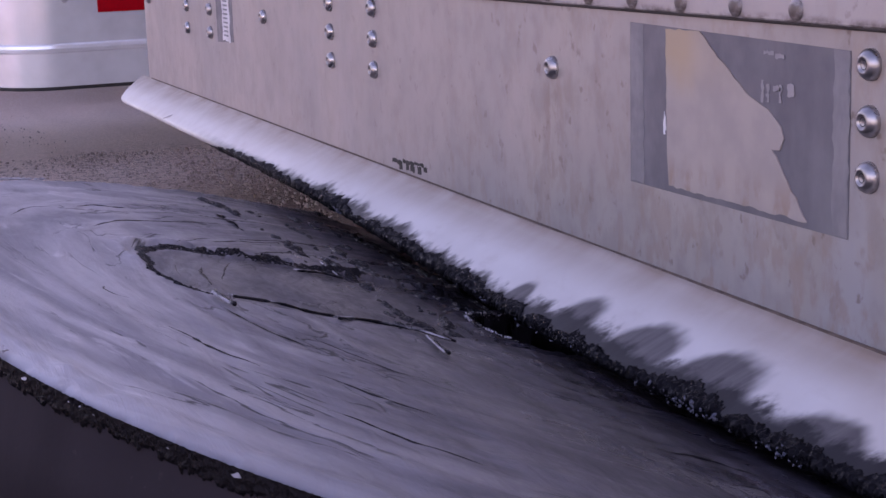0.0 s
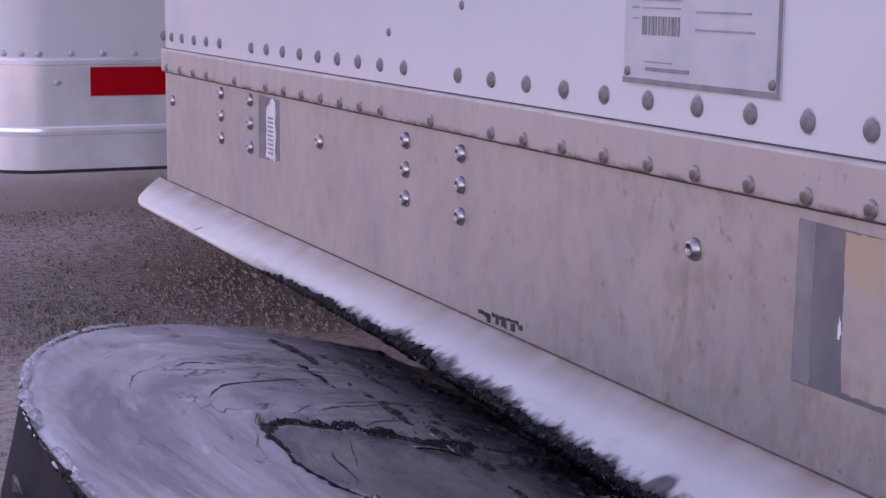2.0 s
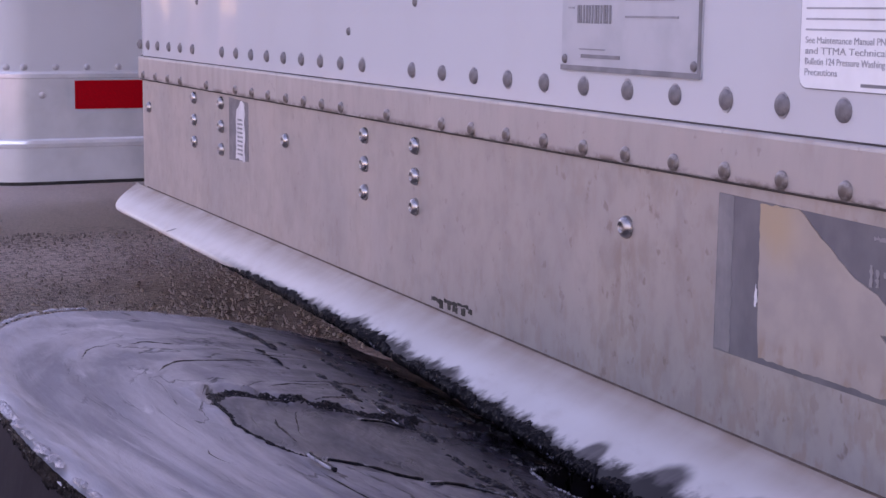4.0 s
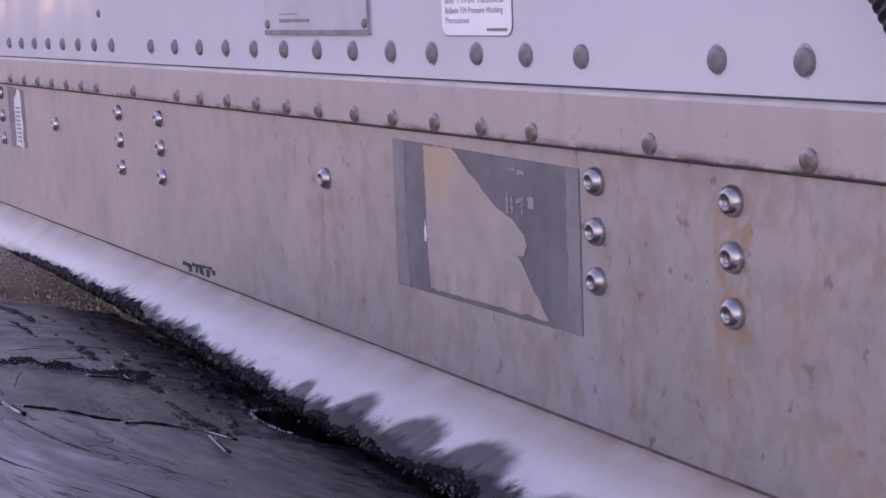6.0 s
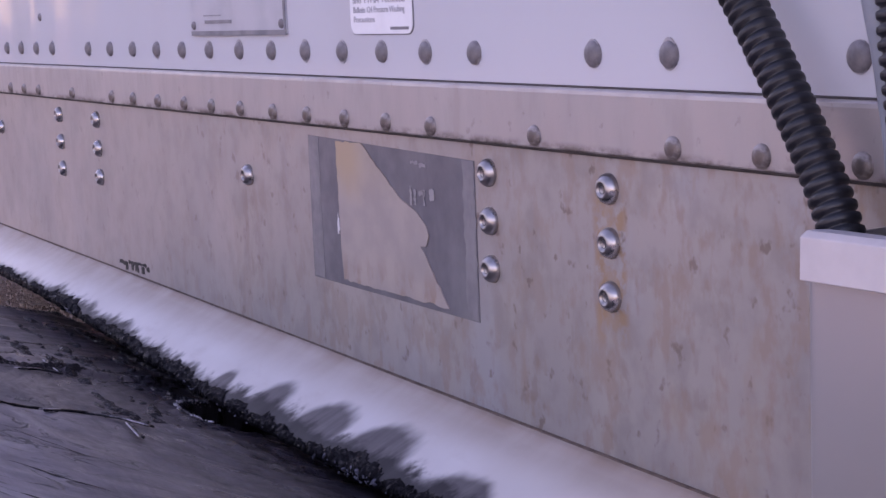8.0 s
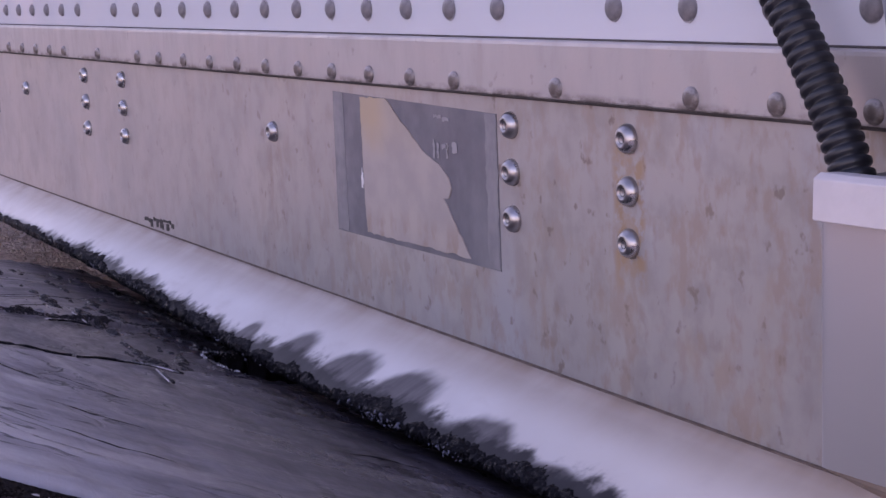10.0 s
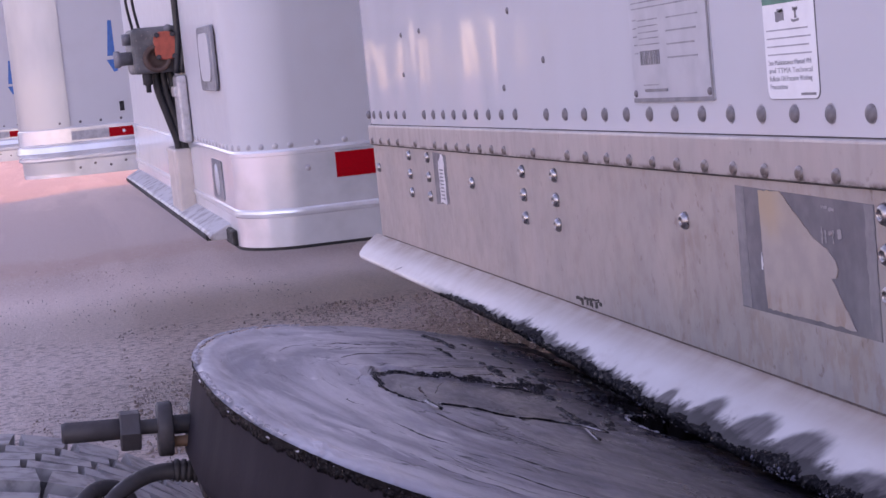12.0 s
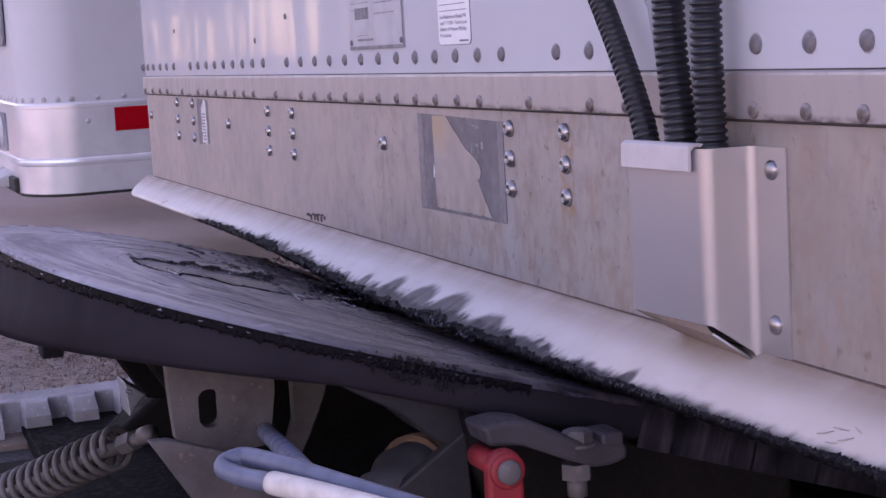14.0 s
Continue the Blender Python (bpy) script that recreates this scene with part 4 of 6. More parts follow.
def lip_grease():
    """Grease wiped off on the lip's lower edge: one uneven crust, its upper border drawn out into leaning tongues."""
    x0, x1, full = -0.86, 1.12, 0.042

    @functools.lru_cache(None)
    def section(x):
        line = lip_profile(x)[::-1]
        pts = [Vector(p) for p in line[3:-2]]
        cum = [0.0]
        for p, q in zip(pts, pts[1:]):
            cum.append(cum[-1] + (q - p).length)
        return pts, cum

    def place(i, j):
        x = x0 + (x1 - x0) * i
        pts, cum = section(x)
        s, i = full * j, 0
        while i < len(cum) - 2 and cum[i + 1] < s:
            i += 1
        f = min(1.0, (s - cum[i]) / (cum[i + 1] - cum[i]))
        t = (pts[min(i + 2, len(pts) - 1)] - pts[max(i - 1, 0)]).normalized()
        y, z = pts[i].lerp(pts[i + 1], f)
        return (x, y, z), (0, -t.y, t.x)

    def height(i, j):
        x, s = x0 + (x1 - x0) * i, full * j
        bell = max(0.0, min(1.0, (x + 0.74) / 0.40)) * max(0.15, min(1.0, (0.62 - x) / 0.28))
        q = x - 0.5 * max(0.0, s - 0.011)
        wave = 0.40 + 0.9 * noise.noise((q * 15, 0, 2)) + 0.55 * noise.noise((q * 55, 1, 2)) + 0.40 * noise.noise((q * 120, s * 50, 2)) + 0.22 * noise.noise((q * 300, s * 120, 2))
        reach = 0.0112 * max(0.0, min(1.0, (x + 0.76) / 0.16)) + (0.001 + 0.0082 * bell) * max(-0.15, wave)
        cover = (reach - s) / 0.0035 + 0.45 * noise.noise((q * 500, s * 160, 4)) + 0.35 * noise.noise((x * 900, s * 900, 4))
        if cover < 0 or noise.noise((x * 30, 5, 5)) + bell * 2 < -0.30:
            return 0.0
        low = math.exp(-((s - 0.010) / 0.005) ** 2)
        h = min(1.0, cover) * (0.0008 + 0.0009 * noise.noise((q * 150, s * 90, 6)) + 0.0008 * noise.noise((x * 520, s * 420, 7)))
        h += low * (0.0004 + 0.0012 * bell) * (0.4 + noise.noise((x * 90, 2, 9)) + 1.1 * noise.noise((x * 460, s * 400, 9)))
        return max(0.00004, h)

    return crust(3400, 72, place, height, 31, 0.00022, True)


tagged(part("lip_grease", lip_grease(), M["clot"], trailer, "black clotted grease drawn into tongues"), kind="stuff")

# scuffs on the lip's paint, lying in its slope
def lip_scuff(x, y, length, width, turn, seed):
    along = Vector((math.cos(turn), math.sin(turn) * 0.882, math.sin(turn) * 0.470))
    across = Vector((0, -0.470, 0.882)).cross(along)
    at = Vector((x, y, 1.2363 + 0.665 * y)) + Vector((0, -0.470, 0.882)) * 0.0006
    rng = random.Random(seed)
    n = 7
    top = [at + along * (length * (t / (n - 1) - 0.5)) + across * (width * rng.uniform(0.3, 1.0) * math.sin(math.pi * (t + 0.5) / n)) for t in range(n)]
    low = [at + along * (length * (t / (n - 1) - 0.5)) - across * (width * rng.uniform(0.3, 1.0) * math.sin(math.pi * (t + 0.5) / n)) for t in range(n)]
    drop = Vector((0, -0.470, 0.882)) * -0.0005
    verts = top + low + [p + drop for p in top + low]
    faces = []
    for t in range(n - 1):
        faces += [(t, t + 1, n + t + 1, n + t), (t + 1, t, 2 * n + t, 2 * n + t + 1), (n + t, n + t + 1, 3 * n + t + 1, 3 * n + t)]
    return mesh_of(verts, faces)


for k, (x, y, length, width, turn) in enumerate(((0.741, -0.0312, 0.010, 0.0008, 0.5), (0.749, -0.0272, 0.012, 0.0007, 0.1), (0.760, -0.0252, 0.010, 0.0008, -0.3), (0.758, -0.0312, 0.009, 0.0006, 0.6), (0.751, -0.0350, 0.008, 0.0006, 0.2), (-0.884, -0.033, 0.014, 0.0012, 0.7))):
    part("lip_scuff", lip_scuff(x, y, length, width, turn, k), M["smudge"] if x > 0 else M["scuff"], trailer)

# ---- conduit guard and its loom ----
guard = thing("conduit_guard", (0.60, -0.001, 1.2345), "bent stainless sheet guard bolted over the wiring", "guard")


def fillet(points, radii, n=6):
    """Rounds the corners of a line of (x, y) points."""
    out = [Vector(points[0])]
    for p, c, q, r in zip(points, points[1:], points[2:], radii):
        p, c, q = Vector(p), Vector(c), Vector(q)
        a, b = c + (p - c).normalized() * r, c + (q - c).normalized() * r
        out.append(a + (p - c).normalized() * 0.001)
        for i in range(n + 1):
            t = i / n
            out.append((1 - t) ** 2 * a + 2 * t * (1 - t) * c + t * t * b)
        out.append(b + (q - c).normalized() * 0.001)
    return out + [Vector(points[-1])]


def guard_sheet():
    """Front face, sloping side and wall flange, bent from one sheet; the foot rises towards the front."""
    outer = fillet([(0.549, -0.0010), (0.5494, -0.0358), (0.6312, -0.0306), (0.6345, -0.0016), (0.6660, -0.0013)], (0.004, 0.006, 0.005))
    n = len(outer)
    inner = []
    for i, p in enumerate(outer):
        t = (outer[min(i + 1, n - 1)] - outer[max(i - 1, 0)]).normalized()
        inner.append(p + Vector((-t.y, t.x)) * 0.0012)
    foot = [1.2345 + 0.018 * max(0.0, min(1.0, (-p.y - 0.003) / 0.026)) if p.x < 0.6348 else 1.2335 for p in outer]
    verts = [(p.x, p.y, z) for p, z in zip(outer, foot)] + [(p.x, p.y, 1.3500) for p in outer]
    verts += [(p.x, p.y, z) for p, z in zip(inner, foot)] + [(p.x, p.y, 1.3500) for p in inner]
    faces = []
    for i in range(n - 1):
        faces += [(i, i + 1, n + i + 1, n + i), (2 * n + i + 1, 2 * n + i, 3 * n + i, 3 * n + i + 1)]
    me = mesh_of(verts, faces, True)
    rim_faces = []
    for i in range(n - 1):
        rim_faces += [(n + i, n + i + 1, 3 * n + i + 1, 3 * n + i), (i + 1, i, 2 * n + i, 2 * n + i + 1)]
    rim_faces += [(n - 1, 2 * n - 1, 4 * n - 1, 3 * n - 1), (0, 2 * n, 3 * n, n)]
    return me, mesh_of(verts, rim_faces)


face, edge = guard_sheet()
part("guard_sheet", face, M["box"], guard)
part("sheet_edge", edge, M["box"], guard)
flap = [(0.5510, -0.0340, 1.2524), (0.6255, -0.0298, 1.2524), (0.6300, -0.0280, 1.2478), (0.6335, -0.0035, 1.2298), (0.5510, -0.0035, 1.2345)]
# brown here is dust plus the flap's own shade, put into the colour
part("bottom_flap", mesh_of(flap + [(x, y + 0.0004, z - 0.0012) for x, y, z in flap], [(0, 1, 2), (0, 2, 4), (2, 3, 4), (7, 6, 5), (9, 7, 5), (9, 8, 7), (1, 6, 7, 2), (2, 7, 8, 3), (0, 5, 6, 1), (3, 8, 9, 4)]), M["brown"], guard, "dusty bent bottom flap, browned for shade")
part("flap_edge", tube([flap[2], flap[3]], 0.0009, 8), M["box"], guard)
for z in (1.3376, 1.2530):
    part("guard_rivet", rivet_head(0.0056, 0.0034), M["bolt"], guard, m=at_wall(0.6525, z, -0.0013))
part("edge_clip", prism([(-0.0405, 1.3375), (-0.0385, 1.3372), (-0.0378, 1.3392), (-0.0378, 1.3488), (-0.0360, 1.3505), (-0.0300, 1.3505), (-0.0290, 1.3490), (-0.0270, 1.3490), (-0.0270, 1.3522), (-0.0370, 1.3530), (-0.0400, 1.3512)], "x", 0.5515, 0.6215, 0.0003, 1), M["clip"], guard, "pale plastic edge clip")
bpy.data.objects["edge_clip"].matrix_basis = Matrix.Translation((0.55, -0.036, 0)) @ Matrix.Rotation(radians(4.2), 4, "Z") @ Matrix.Translation((-0.55, 0.036, 0))

loom_a = part("loom_hose", corrugated([(0.560, -0.0225, 1.325), (0.550, -0.0212, 1.351), (0.538, -0.0205, 1.373), (0.521, -0.0203, 1.399), (0.499, -0.0200, 1.429), (0.472, -0.0195, 1.463), (0.432, -0.018, 1.52), (0.40, -0.02, 1.60)], 0.0076, 0.0042, 0.0013, 18), M["conduit"], None)
loom_b = part("loom_hose", corrugated([(0.592, -0.019, 1.30), (0.587, -0.019, 1.352), (0.5785, -0.0185, 1.40), (0.5755, -0.018, 1.432), (0.575, -0.018, 1.50), (0.576, -0.018, 1.70)], 0.0096, 0.0044, 0.0014, 18), M["conduit"], None)
loom_c = part("loom_hose", corrugated([(0.620, -0.0175, 1.30), (0.6185, -0.0175, 1.352), (0.617, -0.018, 1.40), (0.6175, -0.018, 1.432), (0.619, -0.018, 1.50), (0.622, -0.018, 1.70)], 0.0090, 0.0044, 0.0014, 18), M["conduit"], None)
for h in (loom_a, loom_b, loom_c):
    tagged(h, "black corrugated plastic wiring loom entering the steel guard", "hose", "looms in the guard")
tagged(part("grey_pipe", tube(smooth_path([(0.578, -0.0170, 1.30), (0.5745, -0.0180, 1.362), (0.5700, -0.0190, 1.40), (0.5635, -0.0200, 1.432), (0.560, -0.0200, 1.46), (0.559, -0.0200, 1.70)]), 0.0050, 14), M["pipe"], None), "smooth blue-grey pipe behind the black looms", "pipe")

# ---- fifth wheel ----
TILT = math.atan(0.29)
wheel_at = Matrix.Translation((0.03, 0, 1.1768)) @ Matrix.Rotation(-TILT, 4, "X") @ Matrix.Rotation(radians(-0.4), 4, "Y")
fifth = thing("fifth_wheel", (0.03, 0.0, 1.0), "greasy black fifth-wheel coupling tilted under a trailer lip", "coupling")


def rim(a):
    """The plate's outline in its own plane; a runs from 0 (right) through 90 (front) to 180 (left)."""
    c, s = math.cos(a), math.sin(a)
    half, p = (0.422, 2 / 2.8) if c > 0 else (0.53, 2 / 1.85)
    return 0.045 + math.copysign(half * abs(c) ** p, c), -0.378 * abs(s) ** p


def bay_left(v):
    """The worn bay's edge on the side away from the handle."""
    t = max(0.0, min(1.0, (v + 0.248) / 0.055))
    return -0.018 - (0.036 + 0.052 * math.sqrt(1 - (1 - t) ** 2)) - 0.25 * max(0.0, v + 0.08)


def face_height(u, v):
    """Relief of the wiped grease: the worn bay round the throat, ridges and swirls."""
    h = 0.0
    t = max(0.0, min(1.0, (v + 0.250) / 0.055))
    left, right = bay_left(v), -0.018 + 0.036 + 0.050 * math.sqrt(1 - (1 - t) ** 2)
    rough_edge = 0.004 * noise.noise((u * 30, v * 30, 5)) + 0.003 * noise.noise((u * 110, v * 110, 5))
    d = min(u - left, (right - u) * 0.6, (v + 0.250) * 1.0) + rough_edge if v > -0.26 else -1.0
    h -= 0.0026 * max(0.0, min(1.0, d / 0.008 + 0.5))
    h += 0.0020 * math.exp(-((d + 0.005) / 0.005) ** 2) * (0.5 + noise.noise((u * 60, v * 60, 1)) + 0.8 * noise.noise((u * 190, v * 190, 1))) * (1 if u < 0.0 else 0.35)
    rad = math.hypot((u - 0.05) / 1.15, v)
    h += 0.0010 * noise.noise((rad * 70, math.atan2(v, u - 0.05) * 3.0, 2))
    h += 0.0004 * noise.noise((rad * 120, math.atan2(v, u - 0.05) * 6.0, 7))
    h += 0.0008 * noise.noise((u * 14, v * 70, 9)) + 0.0003 * noise.noise((u * 30, v * 80, 4))
    hole = math.hypot(u - 0.0, (v + 0.005)) / 0.058
    if hole < 1:
        h -= 0.03 * min(1, (1 - hole) * 6)
    h += 0.003 * math.exp(-((hole - 1.12) / 0.07) ** 2) * max(0, noise.noise((u * 90, v * 90, 3)) + 0.4)
    return h


def plate_mesh():
    na, nr = 420, 150
    verts, faces = [], []
    for i in range(na + 1):
        a = math.pi * i / na
        ru, rv = rim(a)
        for j in range(nr + 1):
            t = 1 - (1 - j / nr) ** 1.15
            u, v = 0.045 + (ru - 0.045) * t, rv * t
            lump = 0.004 * (noise.noise((a * 55, 1, 1)) + 0.6 * noise.noise((a * 140, 4, 1))) * max(0, (t - 0.985) / 0.015)
            k = 1 + lump * 2
            roll = -0.004 * max(0.0, (t - 0.985) / 0.015) ** 2
            verts.append((u * k, v * k, face_height(u, v) + roll + 0.0025 * math.exp(-((t - 0.972) / 0.012) ** 2) * (0.5 + noise.noise((a * 30, 2, 2)))))
    n = nr + 1
    for i in range(na):
        for j in range(nr):
            faces.append((i * n + j, i * n + j + 1, (i + 1) * n + j + 1, (i + 1) * n + j))
    # the horns behind, under the trailer
    base = len(verts)
    for u0, u1 in ((-0.45, -0.07), (0.07, 0.463)):
        s = len(verts)
        verts += [(u0, 0, -0.001), (u1, 0, -0.001), (u1 * 0.92, 0.42, -0.02), (u0 * 0.92, 0.42, -0.02), (u0, 0, -0.03), (u1, 0, -0.03), (u1 * 0.92, 0.42, -0.05), (u0 * 0.92, 0.42, -0.05)]
        faces += [(s, s + 1, s + 2, s + 3), (s + 7, s + 6, s + 5, s + 4), (s + 1, s + 5, s + 6, s + 2), (s + 2, s + 6, s + 7, s + 3), (s + 3, s + 7, s + 4, s)]
    return mesh_of(verts, faces, True)


def skirt_mesh():
    """The cast rim below the plate's edge: deep in front, shallower to the sides, thick at its foot."""
    na = 200
    verts, faces = [], []
    for i in range(na + 1):
        a = math.pi * i / na
        u, v = rim(a)
        s = math.sin(a)
        deep = 0.022 + 0.038 * min(1.0, max(0.0, (a - 0.42) / 1.05)) if a < math.pi / 2 else 0.024 + 0.036 * min(1.0, max(0.0, (math.pi - a - 0.35) / 1.0))
        n = 0.0015 * noise.noise((a * 20, 0, 5))
        for t, inn in ((0, 0.0), (0.10, 0.0015 + n), (0.5, 0.003 + n), (0.88, 0.004), (1.0, 0.009), (1.0, 0.026), (0.3, 0.030)):
            k = 1 - inn / 0.42
            verts.append((0.045 + (u - 0.045) * k, v * k, -0.0035 - deep * t))
    n = 7
    for i in range(na):
        for j in range(n - 1):
            faces.append((i * n + j, (i + 1) * n + j, (i + 1) * n + j + 1, i * n + j + 1))
    return mesh_of(verts, faces, True)


part("top_plate", plate_mesh(), M["plate"], fifth, "grey greased steel face with smeared swirls", m=wheel_at)
part("rim", skirt_mesh(), M["rim"], fifth, "dusty dark cast rim", m=wheel_at)


def lumps(points, seed, rmin, rmax, squash=0.6):
    """Small uneven clots, joined."""
    rnd = random.Random(seed)
    bm = bmesh.new()
    verts, faces = [], []
    bmesh.ops.create_icosphere(bm, subdivisions=1, radius=1)
    bm.verts.ensure_lookup_table()
    base_v = [v.co.copy() for v in bm.verts]
    base_f = [tuple(v.index for v in f.verts) for f in bm.faces]
    bm.free()
    for p in points:
        r = rnd.uniform(rmin, rmax)
        turn = Euler((rnd.uniform(0, 6), rnd.uniform(0, 6), rnd.uniform(0, 6))).to_matrix()
        sc = Vector((rnd.uniform(0.6, 1.9), rnd.uniform(0.5, 1.2), rnd.uniform(0.4, 1.0) * squash + 0.2))
        s = len(verts)
        for q in base_v:
            d = Vector((q.x * sc.x, q.y * sc.y, q.z * sc.z)) * r * (1 + rnd.uniform(-0.3, 0.3))
            verts.append(Vector(p) + turn @ d)
        faces += [tuple(i + s for i in f) for f in base_f]
    return mesh_of(verts, faces, True)


rnd = random.Random(21)


def rim_place(i, j):
    a = 0.12 + (math.pi - 0.27) * i
    u, v = rim(a)
    out = Vector((math.cos(a), -math.sin(a), 0.15)).normalized()
    k = 1.002 - 0.006 * j
    return ((u - 0.045) * k + 0.045, v * k, -0.0015 - 0.017 * j), out


def rim_crust(i, j):
    a = 0.12 + (math.pi - 0.27) * i
    low = 0.36 + 0.10 * noise.noise((a * 9, 0, 8)) + 0.10 * noise.noise((a * 40, 1, 8)) + 0.12 * noise.noise((a * 130, j * 2, 8))
    low -= 0.42 * max(0.0, min(1.0, (a - 1.45) / 0.25))
    c = low - j + 0.12 * noise.noise((a * 260, j * 9, 3))
    return 0.0 if c < 0 else min(0.0009, 0.0001 + 0.002 * c) * (0.7 + 1.1 * noise.noise((a * 240, j * 9, 5)))


tagged(part("rim_grease", crust(2000, 26, rim_place, rim_crust, 5, 0.0003, True), M["clot"], fifth, "black clotted grease along the rim", m=wheel_at), kind="stuff")


def flake_place(i, j):
    a = 1.15 + 1.25 * i
    u, v = rim(a)
    out = Vector((math.cos(a), -math.sin(a), 0.5)).normalized()
    k = 1.004 - 0.030 * j
    return ((u - 0.045) * k + 0.045, v * k, 0.0012 - 0.006 * max(0.0, 0.3 - j)), out


def flake_height(i, j):
    a = 1.15 + 1.25 * i
    c = 0.22 + 0.5 * noise.noise((a * 16, 0, 6)) + 0.45 * noise.noise((a * 70, j * 3, 6)) - abs(j - 0.18) * 2.2
    return 0.0 if c < 0 else (0.0003 + 0.0016 * min(1, c)) * (0.5 + 1.3 * noise.noise((a * 200, j * 8, 2)))


tagged(part("edge_smear", crust(700, 20, flake_place, flake_height, 15, 0.0005), M["flake"], fifth, "pale frilled smears on the plate's edge", m=wheel_at), kind="stuff")
pts = []
for i in range(300):
    a = rnd.gauss(0.28, 0.05)
    u, v = rim(a)
    pts.append((u + rnd.uniform(-0.008, 0.004), v + rnd.uniform(-0.006, 0.006), rnd.uniform(-0.014, 0.001)))
tagged(part("grease_clot", lumps(pts, 6, 0.0004, 0.0016), M["bead"], fifth, "crumbly black grease clot", m=wheel_at), kind="stuff")


def on_plate(u, v, h=0.0):
    return wheel_at @ Vector((u, v, face_height(u, v) + h))


# wet blobs that hang on the lip's edge, base paled for sky glints
pts = []
for x, wide, n in ((-0.2744, 0.006, 16), (0.236, 0.016, 46), (0.307, 0.008, 26), (0.10, 0.05, 10), (-0.05, 0.08, 10)):
    for i in range(n):
        xx = rnd.gauss(x, wide)
        pts.append((xx, -lip_reach(xx) - 0.0030 + rnd.uniform(-0.0006, 0.0006), 1.2325 - 0.665 * lip_reach(xx) + rnd.gauss(0, 0.0016)))
tagged(part("wet_clot", lumps(pts, 14, 0.0004, 0.0011), M["wet"], trailer, "wet shining clots of grease"), kind="stuff")

# a ridge of grease along the bay's edge and crumbs round the throat
RIDGE = smooth_path([(-0.126, -0.055, 0), (-0.109, -0.11, 0), (-0.107, -0.17, 0), (-0.099, -0.212, 0), (-0.072, -0.236, 0), (-0.02, -0.246, 0), (0.028, -0.248, 0), (0.056, -0.241, 0), (0.069, -0.222, 0)], 24)


def ridge_place(i, j):
    n = len(RIDGE) - 1
    k = min(n - 1, int(i * n))
    p = RIDGE[k].lerp(RIDGE[k + 1], i * n - k)
    t = (RIDGE[min(k + 2, n)] - RIDGE[max(k - 1, 0)]).normalized()
    u, v = p.x - t.y * 0.012 * (j - 0.5) + 0.002 * noise.noise((i * 40, 3, 3)), p.y + t.x * 0.012 * (j - 0.5)
    return (u, v, face_height(u, v)), (0, 0, 1)


def ridge_height(i, j):
    w = 0.62 + 0.55 * noise.noise((i * 30, 0, 4)) + 0.4 * noise.noise((i * 110, 1, 4)) - 0.5 * max(0.0, i - 0.72) / 0.28
    c = w - abs(j - 0.5) * 2
    return 0.0 if c < 0 else (0.0002 + 0.0012 * min(1, c)) * (0.6 + 1.5 * noise.noise((i * 260, j * 9, 2)))


tagged(part("bay_ridge", crust(640, 22, ridge_place, ridge_height, 7, 0.0004, True), M["grease"], fifth, "black grease ridge round the worn bay", m=wheel_at), kind="stuff")


def back_place(i, j):
    u, v = -0.40 + 0.46 * i, -0.135 + 0.125 * j
    return (u, v, face_height(u, v)), (0, 0, 1)


def back_height(i, j):
    u, v = -0.40 + 0.46 * i, -0.135 + 0.125 * j
    band = noise.noise((u * 9, v * 75, 2)) + 0.6 * noise.noise((u * 45, v * 140, 3)) + 0.5 * noise.noise((u * 120, v * 200, 3))
    c = band - 0.34 + 0.25 * max(0.0, j - 0.4)
    return 0.0 if c < 0 else min(0.0016, 0.0002 + 0.004 * c)


tagged(part("back_grease", crust(460, 150, back_place, back_height, 8, 0.0004), M["grease"], fifth, "broken black grease crust near the lip", m=wheel_at), kind="stuff")


def strands(count, seed, lo=0.25, hi=2.9, thick=0.0007):
    """Thin threads of grease wiped along arcs round the throat; joined."""
    rng = random.Random(seed)
    verts, faces = [], []
    for i in range(count):
        r0 = rng.uniform(0.205, 0.335) if i % 4 or lo > 1 else rng.uniform(0.09, 0.19)
        a0 = rng.uniform(lo, hi) if i % 3 else rng.uniform(max(lo, 1.9), hi)
        sweep = rng.uniform(0.02, 0.11) / r0 * (1.4 if a0 > 1.8 else 0.7)
        r, ph = rng.uniform(0.0002, thick), rng.uniform(0, 9)
        line = []
        for k in range(15):
            t = k / 14
            a = a0 + sweep * t
            q = r0 + 0.006 * noise.noise((ph + t * 1.2, i, 1)) + 0.0008 * noise.noise((ph + t * 7, i, 3))
            u, v = 0.045 + 1.18 * q * math.cos(a), -q * math.sin(a)
            line.append(Vector((u, v, face_height(u, v) + r * 0.2)))
        s = len(verts)
        n = 6
        for k, p in enumerate(line):
            t = (line[min(k + 1, 14)] - line[max(k - 1, 0)]).normalized()
            side = t.cross(Vector((0, 0, 1))).normalized()
            w = r * math.sin(math.pi * (0.05 + 0.9 * k / 14)) * rng.uniform(0.3, 1.5)
            for q in range(n):
                a = 2 * math.pi * q / n
                verts.append(p + side * (w * 2.2 * math.cos(a)) + Vector((0, 0, w * 0.5 * math.sin(a))))
        for k in range(14):
            for q in range(n):
                j = (q + 1) % n
                faces.append((s + k * n + q, s + k * n + j, s + (k + 1) * n + j, s + (k + 1) * n + q))
    return mesh_of(verts, faces, True)


tagged(part("grease_strand", strands(24, 17, 0.3, 2.95, 0.00055), M["clot"], fifth, "wavy threads of black grease", m=wheel_at), kind="stuff")


